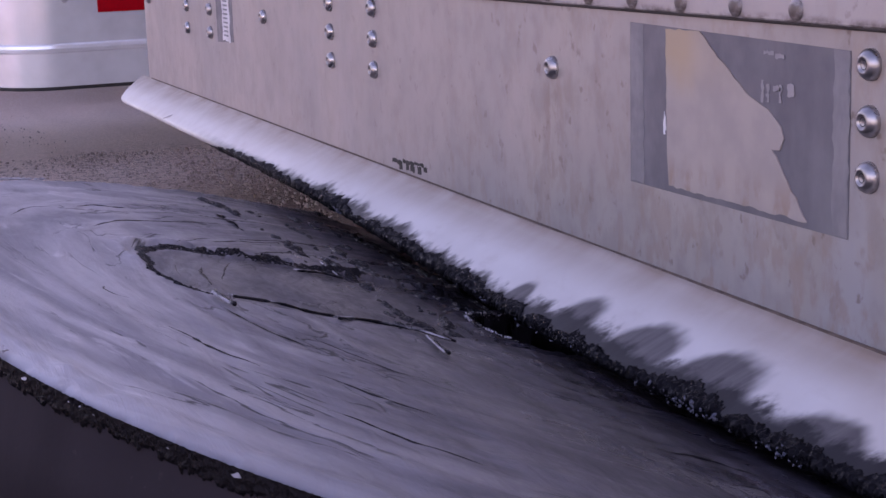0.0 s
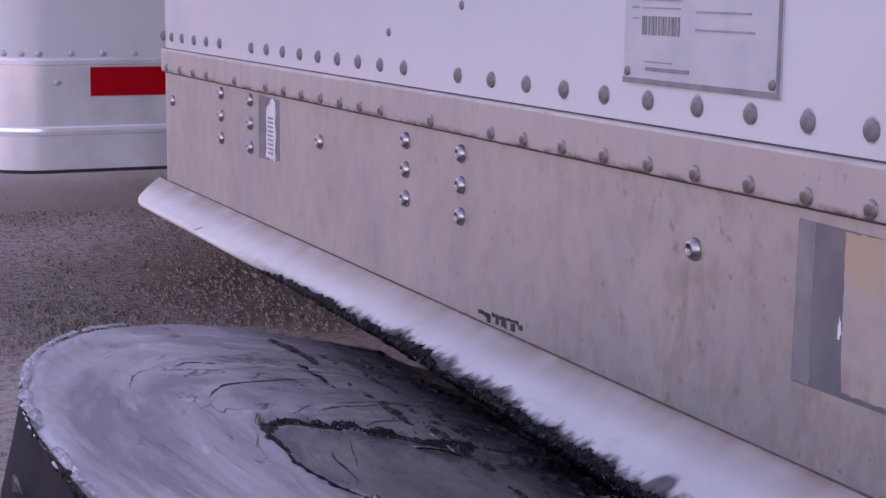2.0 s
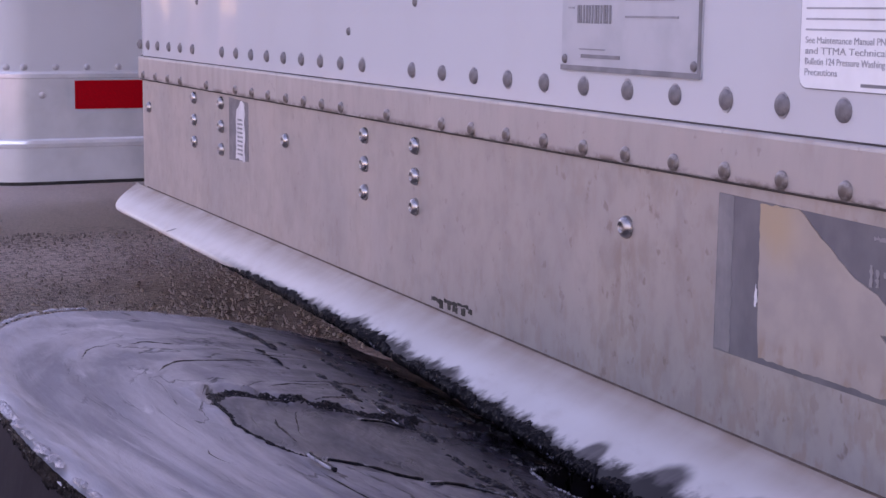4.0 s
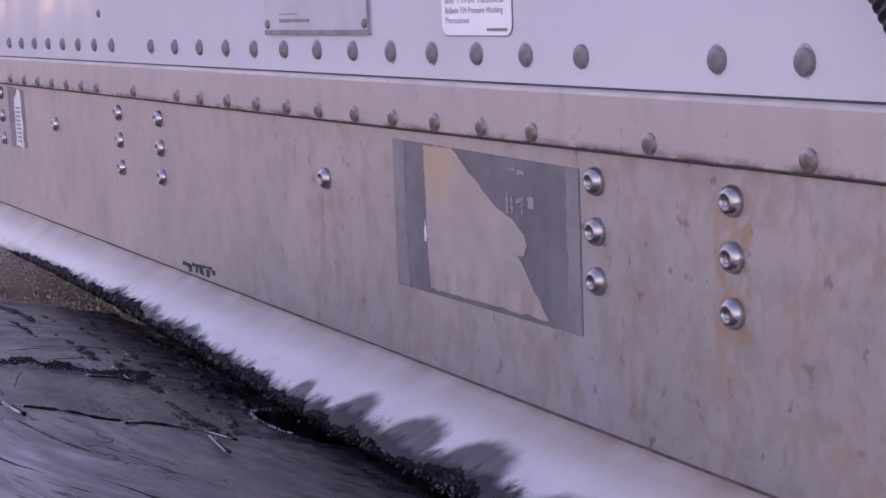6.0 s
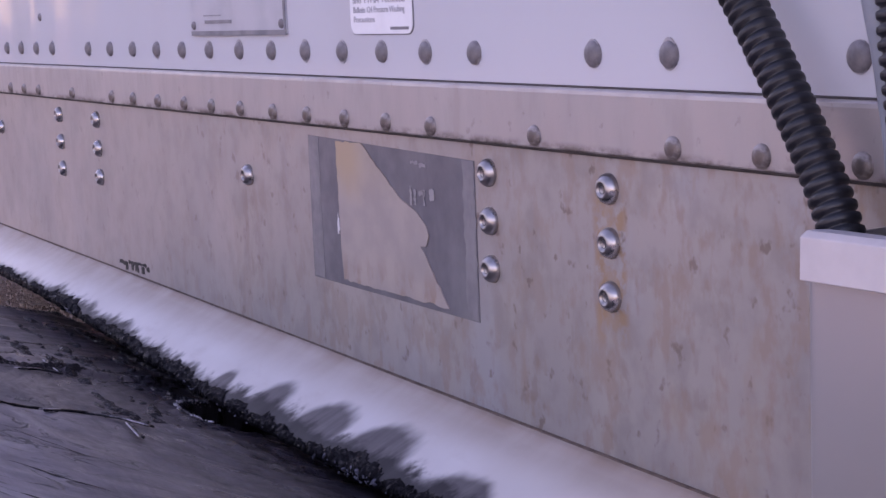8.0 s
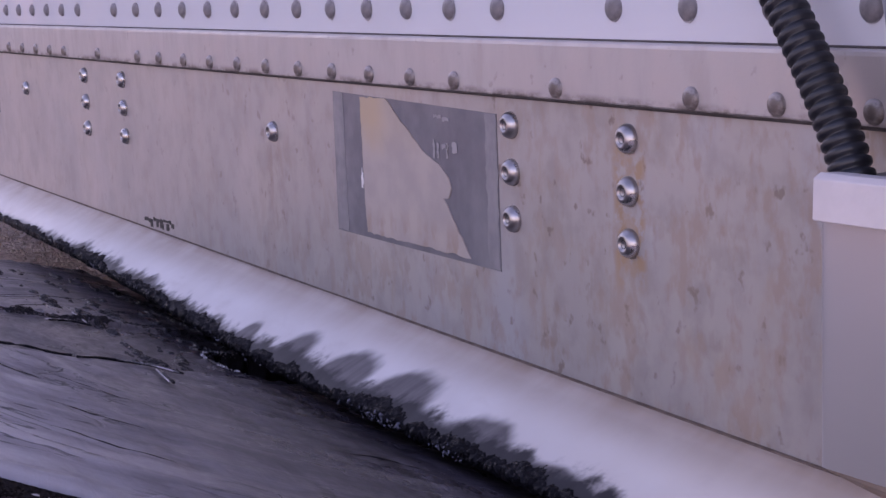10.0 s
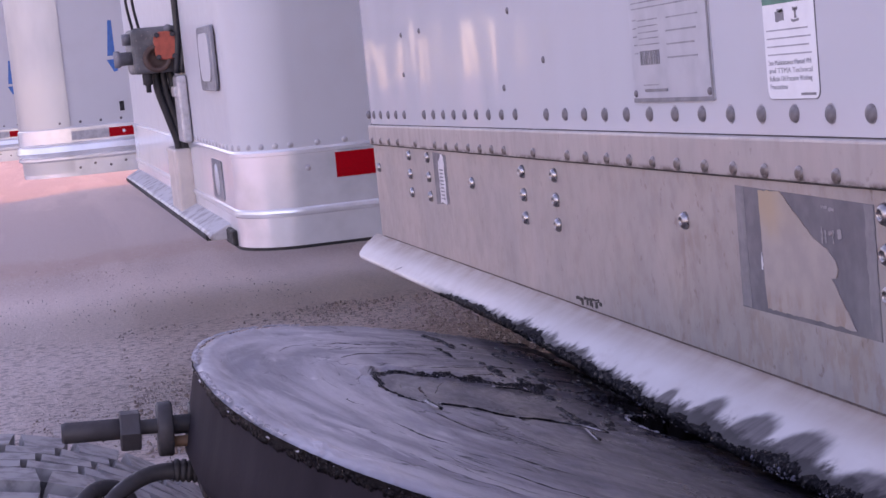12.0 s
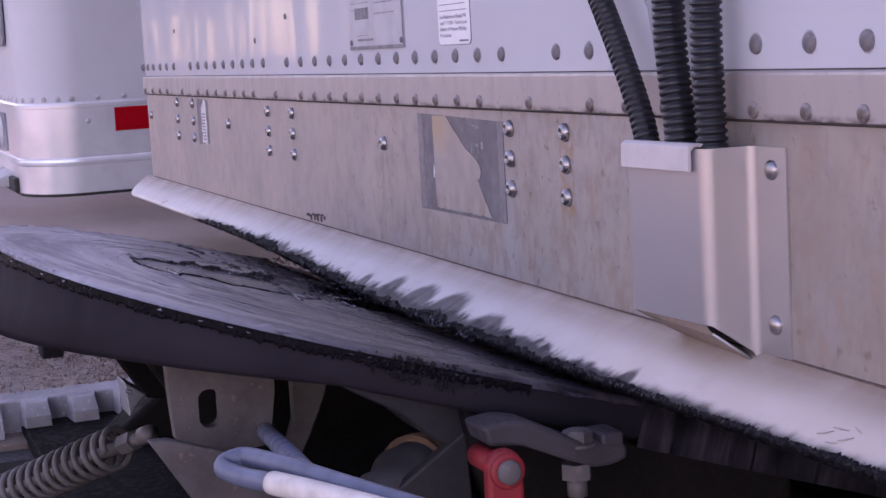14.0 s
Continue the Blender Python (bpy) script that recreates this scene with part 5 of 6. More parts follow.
pts = []
for i in range(150):
    a = rnd.uniform(math.radians(195), math.radians(300))
    u, v = 0.0585 * math.cos(a), -0.005 + 0.0595 * math.sin(a)
    pts.append((u + rnd.uniform(-0.0015, 0.0015), v + rnd.uniform(-0.0015, 0.0015)))
tagged(part("throat_crumbs", lumps([(u, v, face_height(u, v) + 0.001) for u, v in pts], 12, 0.0003, 0.0009, 0.5), M["straw"], fifth, "pale crumbs stuck round the throat", m=wheel_at), kind="stuff")


def straw(points, r, label):
    path = [on_plate(u - 0.03, v / math.cos(TILT), r * 0.9 + 0.0012) for u, v in points]
    ob = part("straw", tube(smooth_path(path, 5), r * 0.45, 6), M["straw"], None)
    bed = [p + Vector((0.0008, 0.0022, -0.0008)) for p in smooth_path(path, 5)]
    part("grease_bed", tube(bed, [r * (0.75 + 0.5 * noise.noise((p.x * 200, p.y * 200, 0))) for p in bed], 6), M["grease"], ob)
    tagged(ob, label, "straw", "straws in the grease")


straw([(0.0985, -0.2250), (0.112, -0.2238), (0.1255, -0.2227)], 0.0015, "short pale straw end stuck in grease")
straw([(0.101, -0.2172), (0.1007, -0.2014), (0.1025, -0.1922), (0.0957, -0.1778), (0.092, -0.1645)], 0.0010, "dark greasy straw lying on the plate")
straw([(0.112, -0.1690), (0.0945, -0.1513), (0.0927, -0.1374), (0.1128, -0.1266), (0.1263, -0.1155)], 0.0011, "broken pale straw stem stuck in grease")
straw([(0.1275, -0.1287), (0.1640, -0.1340)], 0.0010, "splinter of pale straw in grease")
straw([(-0.0564, -0.1388), (-0.0617, -0.1233), (-0.059, -0.1105)], 0.0010, "pale straw by the worn bay")
straw([(-0.0980, -0.1103), (-0.0625, -0.1095)], 0.0008, "forked straw splinter in grease")

# block added below the throat so that its hole stays dark
part("throat_blocker", prism([(-0.10, 1.175), (0.30, 1.06), (0.30, 0.99), (-0.10, 1.05)], "x", -0.10, 0.16, 0.004), M["under"], fifth)

# under the plate: side web with slots, boss, shaft, gussets
def web_mesh():
    """The web of the pedestal: a plate with two long holes through it."""
    bm = bmesh.new()
    outline = [(-0.2765, 1.2300), (-0.2750, 1.190), (-0.2727, 1.160), (-0.239, 1.1450), (-0.2080, 1.1480), (-0.2024, 1.1852), (-0.2030, 1.2080)]
    holes = [rounded_rect(-0.2560, 1.1650, -0.2410, 1.1915, 0.0065, 4)]
    edges = []
    for loop in [outline] + holes:
        vs = [bm.verts.new((0.335, y, z)) for y, z in loop]
        edges += [bm.edges.new((vs[i], vs[(i + 1) % len(vs)])) for i in range(len(vs))]
    bmesh.ops.triangle_fill(bm, edges=edges, use_beauty=True)
    ext = bmesh.ops.extrude_face_region(bm, geom=bm.faces[:])
    bmesh.ops.translate(bm, vec=(-0.012, 0, 0), verts=[g for g in ext["geom"] if isinstance(g, bmesh.types.BMVert)])
    return done(bm)


part("side_web", web_mesh(), M["web"], fifth, "dusty cast web with long slots")
part("gusset", prism([(-0.303, 1.177), (-0.290, 1.1765), (-0.252, 1.1625), (-0.205, 1.143), (-0.15, 1.118), (-0.15, 1.07), (-0.238, 1.07)], "x", 0.394, 0.404, 0.001, 1), M["web"], fifth)
part("rim_tab", box(-0.10, -0.311, 1.153, -0.07, -0.292, 1.19, 0.002), M["rim"], fifth)
part("inner_web", prism([(-0.1812, 1.200), (-0.150, 1.192), (-0.1567, 1.1688), (-0.1692, 1.1414), (-0.1784, 1.1250), (-0.1900, 1.1300), (-0.1812, 1.1550)], "x", 0.292, 0.300, 0.001, 1), M["web"], fifth)
part("cross_rib", prism([(-0.30, 1.24), (0.30, 1.06), (0.30, 0.98), (-0.20, 1.08)], "x", 0.235, 0.255, 0.003, 1), M["under"], fifth)
part("cross_rib", prism([(-0.30, 1.24), (0.30, 1.06), (0.30, 0.98), (-0.20, 1.08)], "x", -0.215, -0.195, 0.003, 1), M["under"], fifth)
# sloping side rib that runs back along the rim
part("side_rib", prism([(-0.215, 1.224), (-0.10, 1.196), (-0.088, 1.185), (-0.092, 1.150), (-0.108, 1.151), (-0.134, 1.167), (-0.154, 1.186), (-0.185, 1.204)], "x", 0.405, 0.462, 0.004), M["casting"], fifth)
part("side_cheek", prism([(-0.118, 1.195), (0.12, 1.135), (0.12, 1.03), (-0.060, 1.05), (-0.090, 1.10), (-0.112, 1.150)], "x", 0.44, 0.475, 0.004), M["under"], fifth)
part("low_guard", prism([(-0.180, 1.128), (-0.112, 1.172), (-0.110, 1.09), (-0.200, 1.09)], "x", 0.455, 0.465, 0.002), M["casting"], fifth)
part("pivot_shaft", lathe([(0.024, 0), (0.024, 0.03), (0.027, 0.032), (0.027, 0.036), (0.024, 0.038), (0.024, 0.046), (0.027, 0.048), (0.027, 0.052), (0.024, 0.054), (0.024, 0.07), (0.014, 0.072), (0.014, 0.10)], 24, (0.55, -0.75, 0.05), (0.40, -0.095, 1.132)), M["casting"], fifth)
part("pivot_collar", lathe([(0.0275, 0.0), (0.0275, 0.003), (0.0245, 0.0035), (0.0245, 0.0065), (0.0275, 0.007), (0.0275, 0.010)], 28, (0.55, -0.75, 0.05), (0.425, -0.130, 1.136)), M["rust"], fifth)

# release lever: red crank, arm with its bolt
crank = part("release_crank", prism(rounded_rect(-0.1315, 1.06, -0.1085, 1.1765, 0.0112, 6), "x", 0.535, 0.545, 0.003, 3), M["red"], fifth, "red painted release crank")
part("crank_pin", lathe([(0.0075, 0), (0.0075, 0.006), (0.0055, 0.0075), (0.001, 0.008)], 14, (1, 0, 0), (0.544, -0.1195, 1.1640)), M["spring"], crank)
part("crank_neck", lathe([(0.0075, 0), (0.0075, 0.036)], 16, (1, 0, 0), (0.500, -0.1195, 1.1640)), M["red"], crank)
part("crank_ring", lathe([(0.0110, 0), (0.0110, 0.003), (0.0095, 0.0042), (0.0082, 0.0042)], 20, (1, 0, 0), (0.5435, -0.1195, 1.1640)), M["red"], crank)
arm = part("lever_arm", prism([(-0.128, 1.188), (-0.111, 1.190), (-0.096, 1.187), (-0.078, 1.178), (-0.060, 1.1685), (-0.036, 1.1665), (-0.033, 1.163), (-0.034, 1.156), (-0.044, 1.1535), (-0.056, 1.1535), (-0.075, 1.161), (-0.104, 1.174), (-0.124, 1.176)], "x", 0.498, 0.532, 0.0025), M["grey_arm"], fifth, "greasy forged lever arm")
part("stop_tab", box(0.505, -0.0500, 1.1640, 0.531, -0.0350, 1.1735, 0.002), M["grey_arm"], arm)
part("hex_bolt", lathe([(0.0095, 0), (0.0095, 0.007), (0.0080, 0.0085)], 6, (0, 0, 1), (0.522, -0.0625, 1.1680), False), M["spring"], arm)
part("hex_washer", lathe([(0.012, 0), (0.012, 0.0018)], 18, (0, 0, 1), (0.522, -0.0625, 1.1668), False), M["spring"], arm)
part("hex_nut", lathe([(0.0098, 0), (0.0098, 0.010)], 6, (0, 0, -1), (0.522, -0.0640, 1.1560), False), M["spring"], arm)
part("bolt_end", lathe([(0.0062, 0), (0.0062, 0.012)], 14, (0, 0, -1), (0.522, -0.0640, 1.1470)), M["spring"], arm)

# pull handle: a bent bar with a pale grip
handle = thing("pull_handle", (0.58, -0.28, 1.20), "bent blue pull handle with worn white grip", "handle")
part("handle_bar", tube(smooth_path([(0.76, -0.207, 1.198), (0.6951, -0.2338, 1.1996), (0.6322, -0.2595, 1.2025), (0.6064, -0.270, 1.2037), (0.5792, -0.2811, 1.2035), (0.5755, -0.2870, 1.2030), (0.5735, -0.2925, 1.2008), (0.5800, -0.2950, 1.1990), (0.5900, -0.2920, 1.1984), (0.6015, -0.2872, 1.1980), (0.6204, -0.2795, 1.1990), (0.6534, -0.266, 1.1996), (0.7149, -0.2409, 1.1995), (0.78, -0.214, 1.199)], 8), 0.0052, 14), M["blue"], handle)
part("handle_return", tube(smooth_path([(0.27, -0.200, 1.146), (0.335, -0.2111, 1.157), (0.48, -0.2365, 1.180), (0.622, -0.2625, 1.2020)], 8), 0.0060, 12), M["blue"], handle)
part("grip", tube(smooth_path([(0.6204, -0.2795, 1.1990), (0.6534, -0.266, 1.1996), (0.7149, -0.2409, 1.1995), (0.775, -0.216, 1.199)], 8), 0.0062, 14), M["white_grip"], handle, "worn white grip sleeve")

# return spring on its rod
spring = thing("return_spring", (0.1, -0.30, 1.1), "dusty coil spring on a threaded rod", "spring")
a, b = Vector((0.02, -0.360, 1.058)), Vector((0.155, -0.283, 1.118))
axis_v = (b - a).normalized()
side_v = axis_v.orthogonal().normalized()
up_v = axis_v.cross(side_v)
coil = [a + (b - a) * (i / 260) + 0.0155 * (math.cos(i * 0.30) * side_v + math.sin(i * 0.30) * up_v) for i in range(261)]
part("coil", tube(coil, 0.0027, 8), M["spring"], spring)
part("rod", tube([a - axis_v * 0.05, b + axis_v * 0.04], 0.0052, 12), M["spring"], spring)
part("rod_nut", lathe([(0.0085, 0), (0.0085, 0.016)], 6, axis_v, b + axis_v * 0.004, False), M["spring"], spring)
part("rod_end", lathe([(0.0072, 0), (0.0072, 0.012)], 12, axis_v, b + axis_v * 0.030), M["spring"], spring)

# adjusting stud on the front of the rim
stud = thing("adjusting_stud", (0.06, -0.36, 1.24), "dusty threaded stud with nut and washer on the rim", "stud")
part("stud_rod", lathe([(0.0062, 0.0), (0.0062, 0.034), (0.0048, 0.036), (0.0048, 0.060), (0.0068, 0.061), (0.0068, 0.096), (0.0060, 0.0985)], 16, (0.0, -1, 0.06), (0.06, -0.352, 1.2425)), M["stud"], stud)
part("stud_nut", lathe([(0.0125, 0.0), (0.0135, 0.001), (0.0135, 0.012), (0.0125, 0.013)], 6, (0.0, -1, 0.06), (0.06, -0.4015, 1.2440), False), M["stud"], stud)
part("stud_pin", lathe([(0.0035, 0), (0.0035, 0.036)], 10, (0.0, -1, 0.05), (0.066, -0.352, 1.2330)), M["rust"], stud)
part("back_plate", box(0.030, -0.3690, 1.2005, 0.090, -0.3640, 1.252, 0.001, 1), M["stud"], stud)
part("washer", lathe([(0.0166, 0.0), (0.0174, 0.001), (0.0174, 0.0085), (0.0166, 0.0095)], 28, (0.0, -1, 0.06), (0.06, -0.3815, 1.2420)), M["stud"], stud)

lube = thing("lube_hose", (0.05, -0.37, 1.2), "grey grease hose looping from the rim", "hose")
part("hose_line", tube(smooth_path([(0.045, -0.366, 1.208), (0.045, -0.390, 1.2115), (0.05, -0.408, 1.209), (0.06, -0.425, 1.200), (0.07, -0.432, 1.185), (0.06, -0.425, 1.175), (0.04, -0.412, 1.186), (0.03, -0.418, 1.2), (0.035, -0.435, 1.203), (0.05, -0.452, 1.188), (0.06, -0.46, 1.16)], 8), 0.0054, 12), M["stud"], lube)
part("hose_ferrule", corrugated([(0.045, -0.364, 1.2075), (0.045, -0.378, 1.2105), (0.045, -0.384, 1.2110)], 0.0076, 0.004, 0.0012, 14), M["stud"], lube)

# ---- truck chassis and its tyres ----
chassis = thing("truck_chassis", (0.03, -0.4, 0.0), "dusty black truck frame with rear axle", "truck")
for s in (-1, 1):
    x = 0.03 + s * 0.41
    part("frame_rail", prism([(x - 0.04, 0.72), (x + 0.04, 0.72), (x + 0.04, 0.735), (x - 0.025 * s, 0.735), (x - 0.025 * s, 0.985), (x + 0.04, 0.985), (x + 0.04, 1.0), (x - 0.04, 1.0)], "y", -3.2, 1.6), M["chassis"], chassis)
part("mounting_angle", box(-0.45, -0.30, 1.0, 0.51, 0.35, 1.018, 0.003), M["under"], chassis)
for s in (-1, 1):
    xo = 0.03 + s * 0.475
    part("slide_rail", box(min(xo, xo - s * 0.075), -1.05, 0.955, max(xo, xo - s * 0.075), 0.55, 0.992, 0.003), M["brown"], chassis)
    part("slide_ledge", box(min(xo, xo - s * 0.055), -1.05, 0.993, max(xo, xo - s * 0.055), 0.55, 1.008, 0.002), M["brown"], chassis)
    part("rack_back", box(min(xo, xo + s * 0.05), -1.05, 1.009, max(xo, xo + s * 0.05), 0.55, 1.0435, 0.002), M["rack"], chassis)
    for i in range(30):
        y0 = -1.0315 + 0.0524 * i
        x0, x1 = xo, xo - s * 0.036
        tooth = mesh_of([(x0, y0 - 0.0030, 1.009), (x0, y0 + 0.0320, 1.009), (x1, y0 + 0.0290, 1.009), (x1, y0, 1.009), (x0, y0 - 0.0010, 1.044), (x0, y0 + 0.0300, 1.044), (x1 + s * 0.012, y0 + 0.0265, 1.0435), (x1 + s * 0.012, y0 + 0.0025, 1.0435), (x1, y0 + 0.0280, 1.030), (x1, y0 + 0.0010, 1.030)], [(4, 5, 6, 7), (7, 6, 8, 9), (9, 8, 2, 3), (0, 3, 9, 7, 4), (1, 5, 6, 8, 2), (0, 4, 5, 1), (0, 1, 2, 3)])
        part("rack_tooth", tooth, M["rack"], chassis)
part("crossmember", box(-0.37, -0.95, 0.75, 0.43, -0.85, 0.98, 0.004), M["under"], chassis)
part("axle", lathe([(0.09, 0), (0.09, 1.9)], 20, (1, 0, 0), (-0.92, -0.62, 0.52)), M["under"], chassis)
part("deck_plate", box(-0.40, -0.84, 0.955, 0.46, -0.31, 0.965, 0.002), M["under"], chassis)
part("pedestal", prism([(-0.24, 1.018), (0.26, 1.018), (0.10, 1.13), (-0.10, 1.13)], "x", 0.30, 0.36, 0.006), M["under"], chassis)
part("pedestal", prism([(-0.24, 1.018), (0.26, 1.018), (0.10, 1.13), (-0.10, 1.13)], "x", -0.32, -0.26, 0.006), M["under"], chassis)
part("bracket_block", prism([(-0.254, 1.141), (-0.236, 1.128), (-0.243, 1.122), (-0.252, 1.110)], "x", -0.02, 0.02, 0.001, 1), M["foil"], chassis, "bare metal bracket")


def tyre_body(x0, x1, r=0.512):
    w = x1 - x0
    prof = [(0.29, 0.02), (0.33, 0.0), (0.42, -0.006), (0.475, 0.004), (0.493, 0.014), (0.497, 0.03), (0.497, w - 0.03), (0.493, w - 0.014), (0.475, w - 0.004), (0.42, w + 0.006), (0.33, w), (0.29, w - 0.02)]
    me = lathe(prof, 72, (1, 0, 0), (0, 0, 0))
    return me


def lug(shape, depth, z0):
    """One tread block: a polygon of (x, y) tapering upward."""
    cx, cy = sum(p[0] for p in shape) / len(shape), sum(p[1] for p in shape) / len(shape)
    n = len(shape)
    verts = [(x, y, z0) for x, y in shape] + [(cx + (x - cx) * 0.96, cy + (y - cy) * 0.96, z0 + depth) for x, y in shape]
    return verts, [tuple(n + i for i in range(n))] + [(i, (i + 1) % n, n + (i + 1) % n, n + i) for i in range(n)]


def tread_blocks(w, count=46):
    """Shoulder lugs and three inner rows of blocks round the tyre; joined."""
    verts, faces = [], []
    for k in range(count):
        ang = 2 * math.pi * k / count
        pitch = 2 * math.pi * 0.505 / count
        g = pitch * 0.462
        rows = []
        sh = 0.066
        rows.append(([(-0.004, -g), (sh, -g * 0.8), (sh + 0.006, 0), (sh, g * 0.8), (-0.004, g)], 0.0))
        rows.append(([(w + 0.004, g), (w - sh, g * 0.8), (w - sh - 0.006, 0), (w - sh, -g * 0.8), (w + 0.004, -g)], 0.5))
        for q, (c, off) in enumerate(((sh + 0.0265, 0.25), (w / 2, 0.6), (w - sh - 0.0265, 0.85))):
            rows.append(([(c - 0.0215, -g), (c + 0.0175, -g), (c + 0.0215, 0), (c + 0.0175, g), (c - 0.0215, g), (c - 0.0175, 0)], off))
        for shape, off in rows:
            t = ang + off * 2 * math.pi / count
            v, f = lug(shape, 0.016, 0.4965)
            s = len(verts)
            for x, y, z in v:
                p = Vector((x, y, z))
                verts.append(Matrix.Rotation(t, 3, "X") @ p)
            faces += [tuple(i + s for i in q) for q in f]
            if shape[0][0] < 0 or shape[0][0] > w:
                # the lug runs down over the shoulder
                e = 0.0 if shape[0][0] < 0 else w
                o = -0.007 if e == 0 else 0.007
                s = len(verts)
                loop = [(e, -g, 0.505), (e, g, 0.505), (e + o, g, 0.470), (e + o, -g, 0.470), (e - o, -g, 0.500), (e - o, g, 0.500), (e - o, g, 0.466), (e - o, -g, 0.466)]
                for p in loop:
                    verts.append(Matrix.Rotation(t, 3, "X") @ Vector(p))
                faces += [(s, s + 1, s + 2, s + 3), (s, s + 4, s + 5, s + 1), (s + 1, s + 5, s + 6, s + 2), (s + 2, s + 6, s + 7, s + 3), (s + 3, s + 7, s + 4, s)]
    return mesh_of(verts, faces)


W = 0.275
body, blocks = tyre_body(0, W), tread_blocks(W)
disc = lathe([(0.295, 0.05), (0.28, 0.06), (0.27, 0.12), (0.16, 0.13), (0.12, 0.10)], 40, (1, 0, 0))
for x in (-1.105, -0.765, 0.55, 0.89):
    for y in (-0.62, 0.70):
        if x > 0.5 and y < 0:
            continue
        if x < 0 or y > 0:
            m = Matrix.Translation((x, y, 0.527)) @ Matrix.Rotation(0.6 * x, 4, "X")
            # near-black body colour holds the shade in the tread's gaps
            t = part("tyre", body, M["groove"], chassis, "dusty black truck tyre with deep block tread", m=m)
            tagged(part("tread", blocks, M["rubber"], t, m=m), kind="stuff")
            part("rim", disc, M["chassis"], t, m=m)

# ---- the trailers parked alongside ----
def undercarriage(t, xc, y):
    """Landing legs and the rear wheels that carry a parked trailer."""
    for s in (-1, 1):
        part("landing_leg", box(xc + s * 0.75 - 0.06, y + 4.5, 0.0, xc + s * 0.75 + 0.06, y + 4.62, 1.17, 0.006), M["chassis"], t)
        for w in (10.4, 11.6):
            part("wheel", lathe([(0.30, 0), (0.46, -0.01), (0.50, 0.03), (0.50, 0.24), (0.46, 0.28), (0.30, 0.27)], 32, (1, 0, 0), (xc + s * 1.05 - 0.135, y + w, 0.50)), M["rubber"], t)
            part("axle", lathe([(0.06, 0), (0.06, 0.9)], 12, (s, 0, 0), (xc + s * 0.1, y + w, 0.50)), M["chassis"], t)
        part("sub_frame", box(xc + s * 0.5 - 0.04, y + 9.5, 0.55, xc + s * 0.5 + 0.04, y + 12.3, 1.2), M["chassis"], t)


def parked(name, xr, y, front, label):
    """A whole parked trailer whose right side stands at xr and whose front stands at y."""
    xl, zb = xr - 2.56, 1.147
    t = thing(name, (xr - 1.28, y, 0), label, "trailer", "parked trailers")
    line = front_line(xl, xr, y, 0.115, 12.4)
    part("shell", swept(line, [(0.0, 1.338), (0.0, 4.05), (-0.03, 4.05), (-0.03, 1.338)]), M["far_white"], t, "white sheet body")
    part("roof", prism(line, "z", 4.05, 4.09), M["far_white"], t)
    part("floor", box(xl + 0.04, y + 0.15, 1.16, xr - 0.04, y + 12.4, 1.2), M["under"], t)
    part("rear_wall", box(xl, y + 12.4, 1.16, xr, y + 12.43, 4.05), M["far_white"], t)
    prof = [(0.002, 1.338), (0.004, 1.334), (0.004, 1.222), (0.0075, 1.219), (0.0085, 1.2135), (0.0075, 1.208), (0.004, 1.205), (0.004, zb), (-0.02, zb), (-0.02, 1.338)]
    part("lower_band", swept(line, prof), M["alu"], t, "polished aluminium lower band with a raised bead")
    part("band_seam", swept(line, [(0.004, 1.3345), (0.0062, 1.3340), (0.0062, 1.3270), (0.004, 1.3262)]), M["alu"], t)
    part("bottom_seal", swept(line, [(0.0, zb - 0.006), (0.0055, zb - 0.006), (0.0055, zb), (0.0, zb)]), M["seal"], t)
    head = rivet_head(0.0060, 0.0032, 10)
    for i in range(6):
        m = Matrix.Translation((xr, y + 0.10 + 0.0548 * i, 1.3455)) @ Matrix.Rotation(math.pi / 2, 4, "Z")
        part("rivet", head, M["rivet_white"], t, m=m)
    for i in range(6):
        a = radians(8 + 15 * i)
        p = (xr - 0.115 + 0.115 * math.sin(a), y + 0.115 - 0.115 * math.cos(a), 1.3455)
        part("rivet", head, M["rivet_white"], t, m=Matrix.Translation(p) @ Matrix.Rotation(a, 4, "Z"))
    for i in range(20):
        part("rivet", head, M["rivet_white"], t, m=Matrix.Translation((xr - 0.16 - 0.055 * i, y, 1.3455)))
    part("rivet", head, M["rivet_white"], t, m=Matrix.Translation((xr + 0.004, y + 0.130, 1.2975)) @ Matrix.Rotation(math.pi / 2, 4, "Z"))
    # lip under the front
    part("lip", prism([(y - 0.002, 1.186), (y - 0.045, 1.166), (y - 0.050, 1.160), (y - 0.045, 1.152), (y + 0.1, 1.150), (y + 0.1, 1.186)], "x", xl + 0.16, xr - 0.218, 0.003), M["lip_far"], t, "white lip with black rubbed edge")
    part("lip_edge", prism([(y - 0.045, 1.1605), (y - 0.0535, 1.160), (y - 0.051, 1.149), (y - 0.03, 1.148), (y - 0.03, 1.156)], "x", xl + 0.18, xr - 0.26), M["seal"], t)
    # protruding black block drawn for the shaded notch past the lip's end
    part("socket", box(xr - 0.216, y - 0.0145, 1.1460, xr - 0.126, y + 0.05, 1.177, 0.004), M["seal"], t)
    undercarriage(t, xr - 1.28, y)
    tape = 0.305
    part("red_tape", box(xr + 0.0045, y + 0.186, 1.2727, xr + 0.0052, y + 0.186 + tape, 1.3222), M["red_tape"], t, "red reflective tape")
    part("white_tape", box(xr + 0.0045, y + 0.192 + tape, 1.2727, xr + 0.0052, y + 0.192 + 2 * tape, 1.3222), M["white_tape"], t)
    return t


undercarriage(trailer, 0.0, 0.0)
second = parked("semi_trailer", -2.050, -0.087, 0, "white trailer with polished aluminium lower band and red tape")
